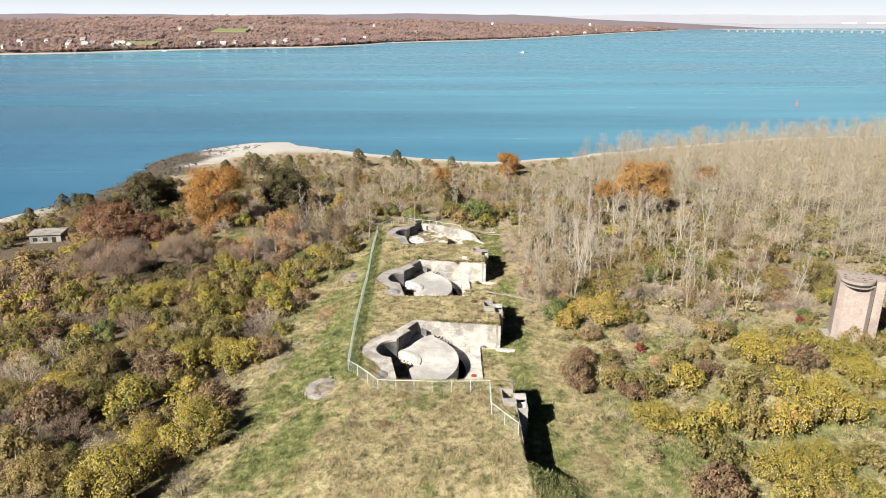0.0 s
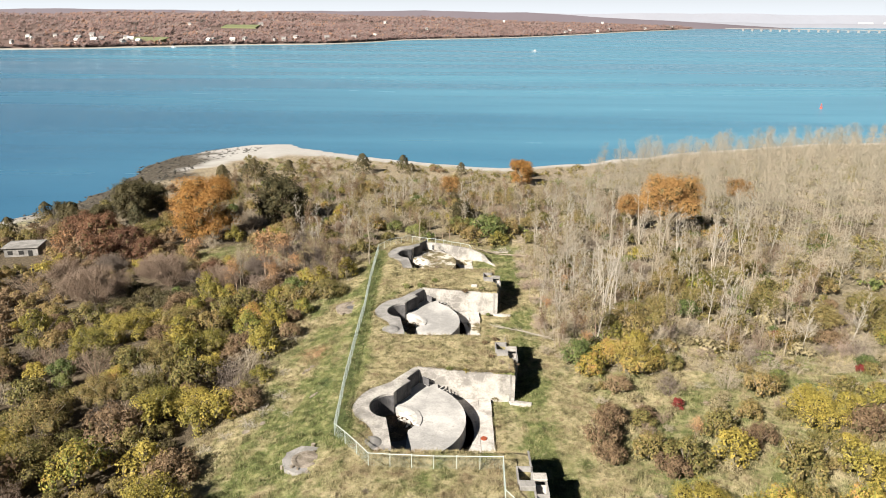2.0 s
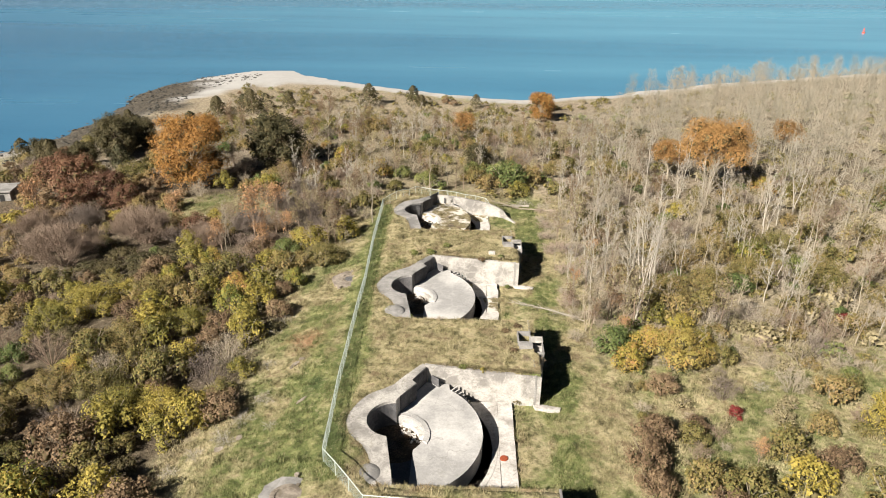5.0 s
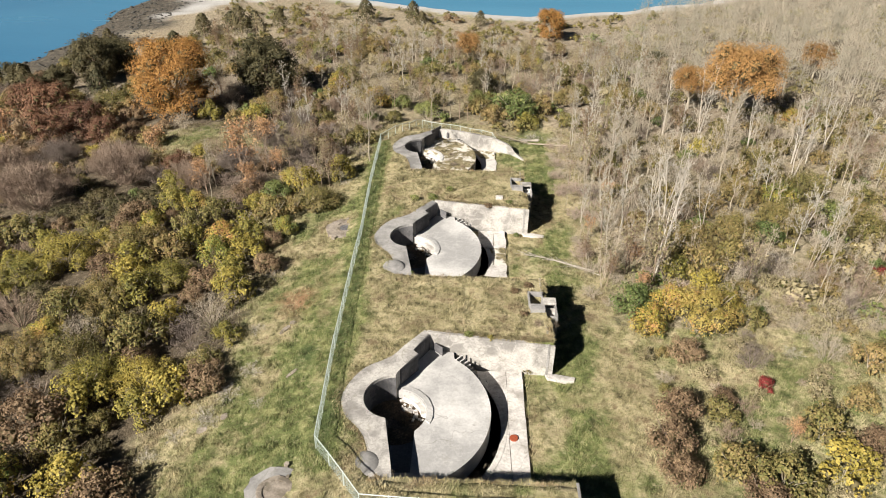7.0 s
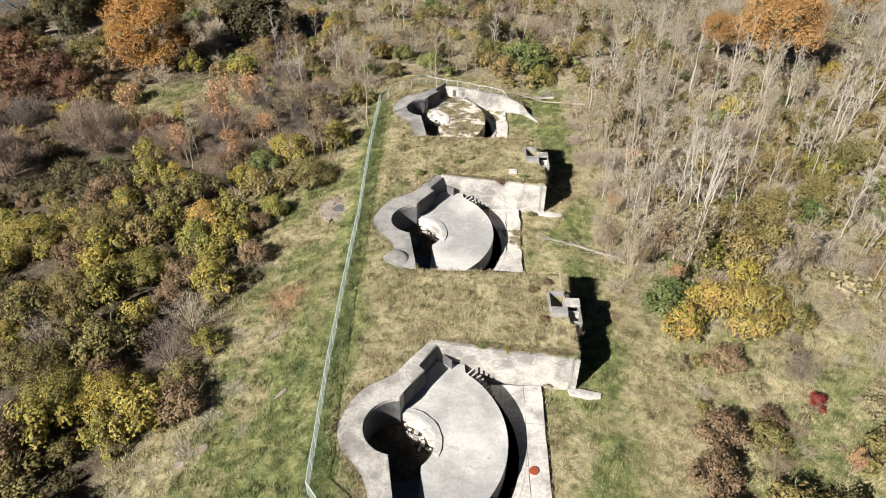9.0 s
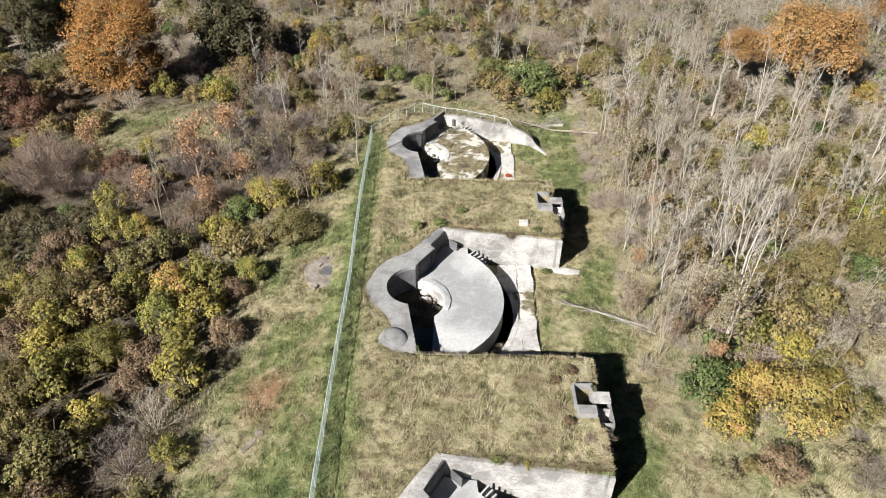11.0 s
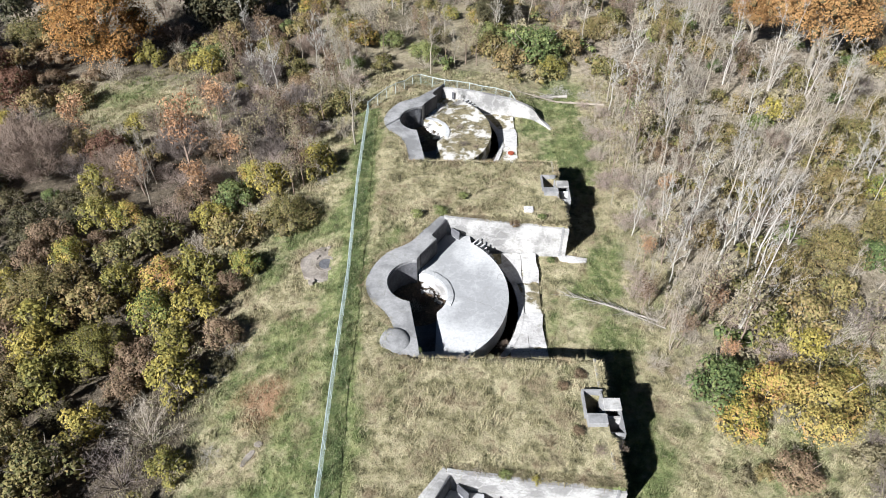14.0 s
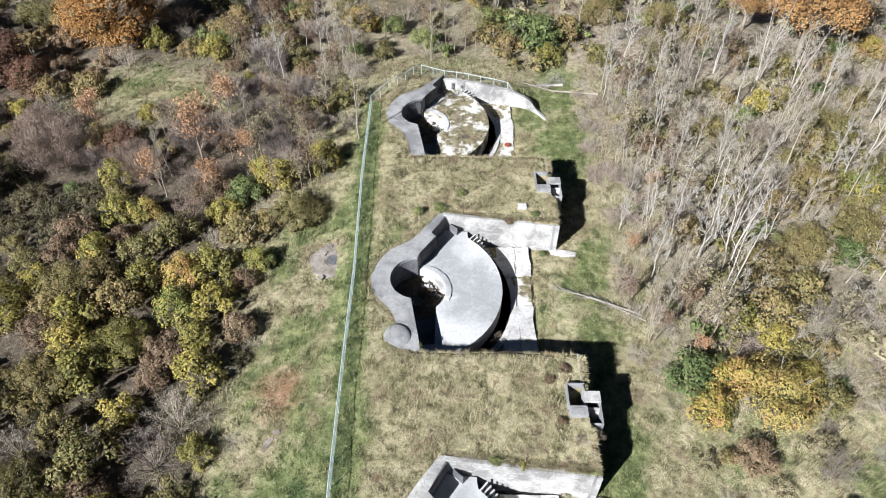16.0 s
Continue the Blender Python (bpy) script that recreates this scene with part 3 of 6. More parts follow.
def gun_emplacement(k):
    root = empty("gun_emplacement", pose(SHIFT * k, PITCH * k, -SINK * k), category="gun emplacement", group="gun emplacements",
                 label=("open concrete gun pit with pale loading platform and rusty lid", "open concrete gun pit with cracked yard and white platform", "grass-grown concrete gun pit with crumbling white platform")[k])
    rng = random.Random(40 + k)
    inner = [(-6.6, 88.7), (-6.95, 90.7), (-7.95, 96.05)] + arc(*WELL, 3.1, 259, 92, 18) + [(-7.2, 103.2), (-5.4, 105.85), (-6.1, 106.35), (-4.3, 109.5)]
    part("parapet", prism(PARAPET + inner, -3.4, (lambda x, y: 1.93 - 0.024 * abs(x + 7)) if k < 2 else (lambda x, y: 1.9 - 0.024 * abs(x + 7) - 0.16 * max(0.0, y - 104.0)), 0.1), CONCRETE if k == 0 else GREY, root, "curved concrete parapet top, stained grey")
    # the two breast walls, with raised panels; the dark colour holds their shade
    for a, b, name in (((-7.2, 103.2), (-5.4, 105.85), "breast_wall"), ((-6.1, 106.35), (-4.35, 109.3), "breast_wall")):
        a, b = Vector((*a, 0)), Vector((*b, 0))
        along = (b - a).normalized()
        out = Vector((along.y, -along.x, 0))
        bm = bmesh.new()
        m = Matrix.Translation(a + out * 0.04) @ Matrix((along, out, (0, 0, 1))).transposed().to_4x4()
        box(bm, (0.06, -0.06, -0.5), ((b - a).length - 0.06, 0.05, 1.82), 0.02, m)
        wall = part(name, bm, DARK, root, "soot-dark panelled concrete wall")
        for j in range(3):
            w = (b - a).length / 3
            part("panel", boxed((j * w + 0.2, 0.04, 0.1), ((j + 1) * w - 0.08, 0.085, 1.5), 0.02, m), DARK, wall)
    deck = arc(*PIVOT, 10.4, 52, -64.5, 40) + [(-3.5, 88.75), (-7.0, 88.75), (-7.5, 91.4), (-5.2, 91.4), (-5.2, 96.6)] + arc(*WELL, 3.25, -47, 88, 22) + [(-7.4, 103.4), (-5.5, 105.9), (-6.2, 106.4), (-4.6, 109.2), (-1.5, 108.9)]
    part("loading_platform", prism(deck, -3.2, lambda x, y: -0.4 + 0.02 * math.sin(x) * math.sin(y), 0.06), PALE if k < 2 else OVERGROWN, root, "pale bleached concrete platform with curved edge" if k < 2 else "platform overgrown with moss and dead grass")
    # thin added shell that darkens the well's inner wall for shade
    part("well_lining", prism(arc(*WELL, 3.1, 262, 92, 20) + arc(*WELL, 3.02, 92, 262, 20), -1.6, 1.55), DARK, root, "dark curved skin that holds the well's shade")
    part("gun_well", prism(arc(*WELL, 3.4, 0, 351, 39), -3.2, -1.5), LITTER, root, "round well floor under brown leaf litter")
    # passage floor coloured dark for the shade in the recess
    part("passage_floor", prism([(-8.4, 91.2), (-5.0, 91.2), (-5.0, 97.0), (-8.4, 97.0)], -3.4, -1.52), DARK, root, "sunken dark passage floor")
    part("drain", boxed((-6.9, 90.2, -0.6), (-5.9, 90.75, -0.3), 0.03), SLAB, root, "low drain kerb")
    part("kerb_ring", prism(arc(*WELL, 3.95, -22, 84, 24) + arc(*WELL, 3.35, 84, -18, 24), -0.6, lambda x, y: -0.24 - 0.07 * abs(math.sin(3 * x) * math.sin(2.3 * y)), 0.05), PALE, root, "worn raised kerb round the well")
    part("inner_kerb", prism(arc(*WELL, 3.35, 6, 80, 14) + arc(*WELL, 2.75, 76, 12, 14), -1.6, lambda x, y: -0.72 - 0.12 * abs(math.sin(2 * x + y)), 0.04), SLAB, root, "broken lower kerb inside the well")
    part("trench_floor", prism(arc(*PIVOT, 11.7, 36, -69, 36) + arc(*PIVOT, 10.3, -66, 36, 36), -3.6, lambda x, y: -3.0 + 0.05 * math.sin(4 * x) * math.sin(3 * y)), LITTER, root, "sunken curved trench floor under dead leaves")
    part("trench_kerb", prism(arc(*PIVOT, 12.15, 34, -66, 36) + arc(*PIVOT, 11.55, -66, 34, 36), -3.5, -2.38, 0.04), SLAB, root, "low curved kerb of the trench")
    for j in range(8):
        a = 50.5 - j * 2.1
        part("step", prism(arc(*PIVOT, 11.5, a, a - 0.85, 2) + arc(*PIVOT, 10.42, a - 0.85, a, 2), -3.2, -0.34 - 0.2 * j, 0.015), PALE, root)
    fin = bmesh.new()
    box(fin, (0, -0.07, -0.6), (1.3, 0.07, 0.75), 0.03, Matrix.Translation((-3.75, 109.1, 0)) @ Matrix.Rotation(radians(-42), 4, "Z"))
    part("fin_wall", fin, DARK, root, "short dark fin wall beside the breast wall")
    # loose rubble at the foot of the platform and in the well
    rubble = bmesh.new()
    for j in range(70):
        a, q, z = (rng.uniform(-66, -34), rng.uniform(10.55, 11.45), -2.98) if j < 42 else (rng.uniform(-2, 78), 0, -1.5)
        x, y = (PIVOT[0] + q * math.cos(radians(a)), PIVOT[1] + q * math.sin(radians(a))) if j < 42 else (WELL[0] + rng.uniform(1.5, 3.0) * math.cos(radians(a)), WELL[1] + rng.uniform(1.5, 3.0) * math.sin(radians(a)))
        d = rng.uniform(0.08, 0.26)
        box(rubble, (-d, -d * 0.7, -0.05), (d, d * 0.7, d * 0.9), 0.0, Matrix.Translation((x, y, z)) @ Matrix.Rotation(rng.uniform(0, 6.28), 4, "Z") @ Matrix.Rotation(rng.uniform(-0.5, 0.5), 4, "X"))
    tagged(part("rubble", rubble, SLAB, root, "pale broken concrete rubble"), kind="stuff")
    # far wall; the turf lies on its back edge
    if k < 2:
        face = [(-4.6 + 14.4 * s, 109.35 - 1.35 * s) for s in np.linspace(0, 1, 17)]
        back = [(9.8 - 14.4 * s, 108.0 + 1.35 * s + 0.42 + 0.1 * math.sin(31 * s) + 0.06 * math.sin(77 * s)) for s in np.linspace(0, 1, 17)]
        part("far_wall", prism(face + back, -3.4, lambda x, y: 2.02 - 0.03 * (x + 4.6) + 0.03 * math.sin(5 * x), 0.05), CONCRETE, root, "bleached concrete wall with grass on its top")
        part("footing", prism([(9.0, 107.95), (9.2, 107.3), (10.6, 106.9), (12.2, 107.0), (12.4, 107.6), (10.2, 108.1)], -3.2, -2.5, 0.08), SLAB, root, "broken concrete footing")
    else:
        face = rounded([(-4.6, 108.6), (0, 108.2), (5, 107.4), (8.6, 106.6), (10.4, 105.2), (11.6, 103.6)], 5)
        back = [(x + 0.3, y + 0.5) for x, y in face][::-1]
        part("far_wall", prism(face + back, -3.6, lambda x, y: float(np.interp(x, [-5, 0, 6, 9.2, 10.5, 13.2], [1.35, 1.0, 0.2, -0.9, -2.3, -2.95])), 0.05), CONCRETE, root, "pale concrete wall that falls away to the turf")
    # yard slabs
    for j in range(4):
        for i in range(2):
            y0, y1 = 89.0 + j * 4.8, 89.0 + (j + 1) * 4.8 - 0.06
            x0, x1 = (2.2, 4.45) if i == 0 else (4.5, 6.3)
            if k == 2 and rng.random() < 0.45 or k == 1 and rng.random() < 0.12:
                continue
            pts = []
            for ax, ay, bx, by in ((x0, y0, x1, y0), (x1, y0, x1, y1), (x1, y1, x0, y1), (x0, y1, x0, y0)):
                for s in (0, 0.34, 0.67):
                    jag = 0.05 if k == 0 else 0.28
                    pts.append((ax + (bx - ax) * s + rng.uniform(-jag, jag) * (s > 0), ay + (by - ay) * s + rng.uniform(-jag, jag) * (s > 0)))
            pts = [(PIVOT[0] + (px - PIVOT[0]) * q, PIVOT[1] + (py - PIVOT[1]) * q) for px, py in pts for q in (max(1.0, 12.1 / math.hypot(px - PIVOT[0], py - PIVOT[1])),)]
            tilt = rng.uniform(-0.02, 0.02) * (1 + k)
            part("yard_slab", prism(pts, -3.3, lambda x, y: -2.42 + tilt * (x - 4), 0.03), SLAB, root)
    part("yard_bed", prism([(-1.4, 88.8), (6.2, 88.8), (6.2, 108.2), (0.6, 108.2)] + arc(*PIVOT, 11.7, 42, -66, 24), -3.6, -2.56), (SLAB, OVERGROWN, OVERGROWN)[k], root)
    # near retaining wall, under the edge of the next bank
    part("near_wall", prism([(-8.8, 88.75), (9.75, 88.75), (9.75, 88.2), (-8.8, 88.2)], -3.4, 1.72 + 0.2 * SINK, 0.04), CONCRETE, root)
    return root


for k in range(3):
    gun_emplacement(k)


def round_cap(x, y, z):
    """A low domed concrete drum in the bank."""
    root = empty("concrete_dome", pose(x, y, z), category="concrete cap", group="concrete caps", label="domed grey concrete cap set in the grass bank")
    bm = bmesh.new()
    prof = [(1.62, -1.6), (1.62, 0.25), (1.5, 0.45), (1.1, 0.62), (0.55, 0.7), (0.0, 0.72)]
    rings = [[bm.verts.new((r * math.cos(a), r * math.sin(a), h)) for a in np.linspace(0, 2 * math.pi, 24, endpoint=False)] if r else [bm.verts.new((0, 0, h))] for r, h in prof]
    for a, b in zip(rings, rings[1:]):
        for i in range(24):
            j = (i + 1) % 24
            bm.faces.new((a[i], a[j], b[j], b[i]) if len(b) > 1 else (a[i], a[j], b[0]))
    part("dome", bm, GREY, root, smooth=True)
    return root


for x, y, z in ((-9.3, 90.5, 1.38), (-9.85, 123.7, 1.05)):
    round_cap(x, y, z)


def concrete_pad(x, y, r, hollow):
    z = float(ground_z(x, y))
    root = empty("concrete_pad", pose(x, y, z), category="concrete pad", group="concrete pads", label="round stained concrete pad sunk in the turf" if not hollow else "round concrete pad with a sunken ring")
    rng = random.Random(int(x * 10))
    rim = [(r * q * math.cos(a), r * q * math.sin(a)) for a in np.linspace(0, 2 * math.pi, 26, endpoint=False) for q in (rng.uniform(0.92, 1.06),)]
    part("pad", prism(rim, -0.8, lambda x, y: 0.1 + 0.05 * math.sin(2 * x) * math.sin(1.7 * y), 0.06), EARTHY if hollow else GREY, root)
    ring = r * (0.42 if hollow else 0.6)
    part("ring", prism(arc(0, 0, ring, 0, 330, 22) + arc(0, 0, ring * 0.72, 330, 0, 22), 0, lambda x, y: 0.2 + 0.06 * math.sin(3 * x + y), 0.03), EARTHY, root, "cracked inner ring")
    # flat disc; on the hollow pad its dark colour stands in for a hole
    part("sump", prism(arc(0, 0, ring * 0.72, 0, 345, 20), -0.3, 0.13), DARK if hollow else EARTHY, root, "middle of the pad, inside its ring")
    for j in range(9):
        a, q, d = rng.uniform(0, 6.28), r * rng.uniform(0.5, 1.1), rng.uniform(0.12, 0.35)
        part("fragment", prism([(q * math.cos(a) + d * math.cos(w) * rng.uniform(0.7, 1.2), q * math.sin(a) + d * math.sin(w)) for w in np.linspace(0, 5.2, 6)], -0.2, 0.2 + 0.3 * d, 0.02), EARTHY, root)
    return root


concrete_pad(-16.7, 87.2, 2.7, False)
concrete_pad(-18.1, 135.4, 2.8, True)


def lid(x, y, z):
    bm = bmesh.new()
    bmesh.ops.create_cone(bm, cap_ends=True, segments=20, radius1=0.45, radius2=0.42, depth=0.12)
    root = empty("manhole_lid", pose(x, y, z), category="lid", label="round rust-red iron lid on the concrete yard", group="iron lids")
    part("plate", bm, RUSTY, root)
    bm = bmesh.new()
    rod(bm, (-0.12, 0, 0.1), (0.12, 0, 0.1), 0.025)
    part("handle", bm, RUSTY, root)


lid(4.9, 98.0, -2.34)
lid(4.1, 162.6, -3.34)


def open_shaft(bm, x0, y0, x1, y1, z0, z1, wall=0.28, missing=None):
    """An open concrete box."""
    outer = [(x0, y0), (x1, y0), (x1, y1), (x0, y1)]
    inner = [(x0 + wall, y0 + wall), (x1 - wall, y0 + wall), (x1 - wall, y1 - wall), (x0 + wall, y1 - wall)]
    for i in range(4):
        if i == missing:
            continue
        j = (i + 1) % 4
        vs = [bm.verts.new((*p, z)) for z in (z0, z1) for p in (outer[i], outer[j], inner[j], inner[i])]
        for f in ((4, 5, 6, 7), (0, 1, 5, 4), (2, 3, 7, 6)):
            bm.faces.new([vs[q] for q in f])
    return bm


def entrance_shaft(k, z):
    """The open-topped stair head and its outer box on the rear edge of a magazine."""
    root = empty("stair_shaft", pose(SHIFT * k, PITCH * k, -SINK * k + z), category="stair shaft", group="stair shafts", label="open concrete stair shaft on a magazine's rear edge")
    part("inner_box", open_shaft(bmesh.new(), 7.3, 114.9, 9.2, 117.6, -3.6, 0.4, 0.16, 1), GREY, root)
    part("landing_slab", boxed((7.45, 114.05, -0.6), (9.2, 114.9, 0.36), 0.04), GREY, root, "thick weathered slab beside the opening")
    part("outer_box", open_shaft(bmesh.new(), 9.25, 113.4, 10.65, 116.9, -5.2, -0.2, 0.14, 3), GREY, root)
    part("cover_slab", boxed((9.15, 115.75, -0.3), (10.7, 117.0, 0.0), 0.04), CONCRETE, root, "weathered slab over half the shaft")
    part("cross_wall", boxed((9.3, 115.1, -5.0), (10.6, 115.35, -0.4), 0.02), SLAB, root)


for k, z in ((-1, 2.0), (0, 1.9), (1, 1.9)):
    entrance_shaft(k, z)
tagged(part("roof_block", boxed((4.2, 143.6, 0.7), (5.3, 144.4, 1.62), 0.05), SLAB), "small pale concrete block in the grass", "concrete block")

for k, (y0, y1) in enumerate(((70.6, 88.75), (108.0, 121.5), (140.8, 154.3))):
    z = float(crest_z((y0 + y1) / 2)) + 0.06
    x = 9.85 + SHIFT * k
    tagged(part(f"wall_rear_{k + 1}", prism([(x, y0), (x, y1), (x - 0.25, y1), (x - 0.25, y0)], -4.6, z - 0.08, 0.05), GREY), "tall concrete rear wall of a grass-covered magazine", "wall", kind="structure")


# ---- fences ----
def fence(points, height, step, label, sink=0.0):
    root = empty("chain_link_fence", category="fence", group="chain-link fences", label=label)
    wires, faces = [], []

    def strand(a, b, w=0.0085):
        a, b = np.array(a), np.array(b)
        side = np.array((0, 0, w)) if abs(b[2] - a[2]) < 0.3 else np.array((w, w, 0)) * 0.7
        n = len(wires)
        wires.extend([a - side, b - side, b + side, a + side])
        faces.append((n, n + 1, n + 2, n + 3))

    posts = []
    for (ax, ay), (bx, by) in zip(points, points[1:]):
        n = max(1, round(math.hypot(bx - ax, by - ay) / step))
        posts += [(ax + (bx - ax) * i / n, ay + (by - ay) * i / n) for i in range(n)]
    posts.append(points[-1])
    feet = [Vector((x, y, float(ground_z(x, y)) - sink)) for x, y in posts]
    post_mesh = None
    for f in feet:
        if post_mesh is None:
            bm = bmesh.new()
            rod(bm, (0, 0, -0.3), (0, 0, height + 0.05), 0.045, 0.045, 6)
            bmesh.ops.create_uvsphere(bm, u_segments=6, v_segments=4, radius=0.065, matrix=Matrix.Translation((0, 0, height + 0.06)))
            ob = part("post", bm, STEEL, root)
            post_mesh = ob.data
        else:
            ob = new("post", post_mesh)
            ob.parent = root
        ob.location = f
    up = Vector((0, 0, height))
    for a, b in zip(feet, feet[1:]):
        bm = bmesh.new()
        rod(bm, a + up, b + up, 0.05, 0.05, 5)
        part("top_rail", bm, STEEL, root)
        run_length = (b - a).length
        n = max(3, int(run_length / 0.24))
        rise = height / run_length
        for i in range(-int(n * rise) - 1, n + 1):
            for flip in (0, 1):
                s0, s1 = i / n, i / n + rise
                c0, c1 = max(0, s0), min(1, s1)
                if c1 <= c0:
                    continue
                h0, h1 = (c0 - s0) / rise * height, (c1 - s0) / rise * height
                if flip:
                    c0, c1 = 1 - c0, 1 - c1
                strand(a.lerp(b, c0) + Vector((0, 0, h0)), a.lerp(b, c1) + Vector((0, 0, h1)))
    sheet("mesh_wire", wires, faces, WIRE, root)
    return root


fence([(-14.0, 92.0), (-14.6, 104.0), (-15.0, 117.0), (-15.2, 132.0), (-16.0, 150.0), (-16.3, 167.0)], 1.75, 2.45, "long galvanised chain-link fence along the bank's foot")
fence([(9.3, 74.4), (6.3, 79.0), (6.45, 85.0), (-1.5, 85.1), (-9.0, 85.4), (-14.0, 92.0)], 1.75, 2.45, "chain-link fence round the first gun pit's edge")
fence([(-16.3, 167.0), (-9.2, 177.3), (-5.5, 175.6), (0.2, 175.2), (4.5, 174.4), (7.2, 172.5)], 1.75, 2.1, "pale chain-link fence round the last gun pit")


# ---- plants ----
class Blend:
    """Collects many small pieces for one mesh."""

    def __init__(self):
        self.v, self.f, self.n = [], [], 0

    def add(self, verts, faces):
        self.v.append(np.asarray(verts, dtype=np.float32))
        self.f.append(np.asarray(faces, dtype=np.int32) + self.n)
        self.n += len(verts)

    def tube(self, pts, radii, sides=4):
        pts = [np.asarray(p, dtype=float) for p in pts]
        rings = []
        for i, p in enumerate(pts):
            d = pts[min(i + 1, len(pts) - 1)] - pts[max(i - 1, 0)]
            d = d / (np.linalg.norm(d) + 1e-9)
            u = np.cross(d, (0.3, 0.9, 0.2))
            u /= np.linalg.norm(u) + 1e-9
            w = np.cross(d, u)
            rings.append([p + radii[i] * (math.cos(a) * u + math.sin(a) * w) for a in np.arange(sides) * 2 * math.pi / sides])
        faces = [(i * sides + j, i * sides + (j + 1) % sides, (i + 1) * sides + (j + 1) % sides, (i + 1) * sides + j) for i in range(len(pts) - 1) for j in range(sides)]
        self.add([v for r in rings for v in r], faces)

    def done(self, name, material, parent=None, smooth=False):
        return sheet(name, np.concatenate(self.v), np.concatenate(self.f), material, parent, smooth)


def leaf_cloud(centres, normals, sizes, rng):
    """A three-cornered leaf spray at each centre, facing roughly along its normal."""
    n = len(centres)
    normals = normals / (np.linalg.norm(normals, axis=1, keepdims=True) + 1e-9)
    u = np.cross(normals, rng.normal(size=(n, 3)))
    u /= np.linalg.norm(u, axis=1, keepdims=True) + 1e-9
    w = np.cross(normals, u)
    s = sizes[:, None]
    a = rng.uniform(0.6, 1.1, (n, 1))
    bend = normals * s * rng.uniform(-0.3, 0.3, (n, 1))
    v = np.stack([centres - u * s, centres + u * s * 0.6 + w * s * a + bend, centres + u * s * 0.6 - w * s * a - bend], 1)
    return v.reshape(-1, 3), np.arange(3 * n).reshape(-1, 3)


def lumps_cloud(rng, lumps, count, size, inner=0.25):
    """Leaf sprays over a heap of uneven lumps, each (x, y, z, rx, rz)."""
    lumps = np.array(lumps, dtype=float)
    area = lumps[:, 3] * lumps[:, 4]
    pick = rng.choice(len(lumps), count, p=area / area.sum())
    d = rng.normal(size=(count, 3))
    d /= np.linalg.norm(d, axis=1, keepdims=True)
    d[:, 2] = np.where(d[:, 2] < -0.35, -d[:, 2], d[:, 2])
    r = 1 - np.abs(rng.normal(0, inner, count))
    bumpy = 1 + 0.16 * np.sin(d[:, 0] * 7 + pick * 2.1) * np.sin(d[:, 1] * 6 + pick) + 0.1 * np.sin(d[:, 2] * 9 + pick * 3.3)
    L = lumps[pick]
    scale = np.stack([L[:, 3], L[:, 3], L[:, 4]], 1)
    c = L[:, :3] + d * scale * (r * bumpy)[:, None]
    nrm = d + rng.normal(0, 0.3, (count, 3)) + np.array((0, 0, 0.3))
    return leaf_cloud(c, nrm, size * rng.uniform(0.55, 1.35, count), rng)


def cube_ball(n=3):
    """A ball of quads."""
    verts, faces, seen = [], [], {}
    for axis in range(3):
        for side in (-1, 1):
            ids = []
            for a in range(n + 1):
                for b in range(n + 1):
                    p = [0, 0, 0]
                    p[axis], p[(axis + 1) % 3], p[(axis + 2) % 3] = side, side * (2 * a / n - 1), 2 * b / n - 1
                    key = tuple(round(q, 4) for q in p)
                    if key not in seen:
                        seen[key] = len(verts)
                        verts.append(np.array(p) / np.linalg.norm(p))
                    ids.append(seen[key])
            for a in range(n):
                for b in range(n):
                    q = a * (n + 1) + b
                    faces.append((ids[q], ids[q + n + 1], ids[q + n + 2], ids[q + 1]))
    return np.array(verts), np.array(faces)


BALL = cube_ball(1)


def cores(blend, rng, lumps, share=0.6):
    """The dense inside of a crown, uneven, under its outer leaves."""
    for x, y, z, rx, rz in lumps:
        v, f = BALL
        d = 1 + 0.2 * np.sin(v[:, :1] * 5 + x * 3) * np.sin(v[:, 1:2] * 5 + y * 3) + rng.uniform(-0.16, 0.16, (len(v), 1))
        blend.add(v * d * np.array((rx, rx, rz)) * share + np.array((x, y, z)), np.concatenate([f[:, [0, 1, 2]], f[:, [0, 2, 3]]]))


def shade_inside(ob, count):
    """Gives the first faces of a crown, its dense inside, dark twig tones that stand in for shade."""
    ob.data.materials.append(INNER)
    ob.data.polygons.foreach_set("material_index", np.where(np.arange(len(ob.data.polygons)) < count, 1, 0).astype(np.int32))


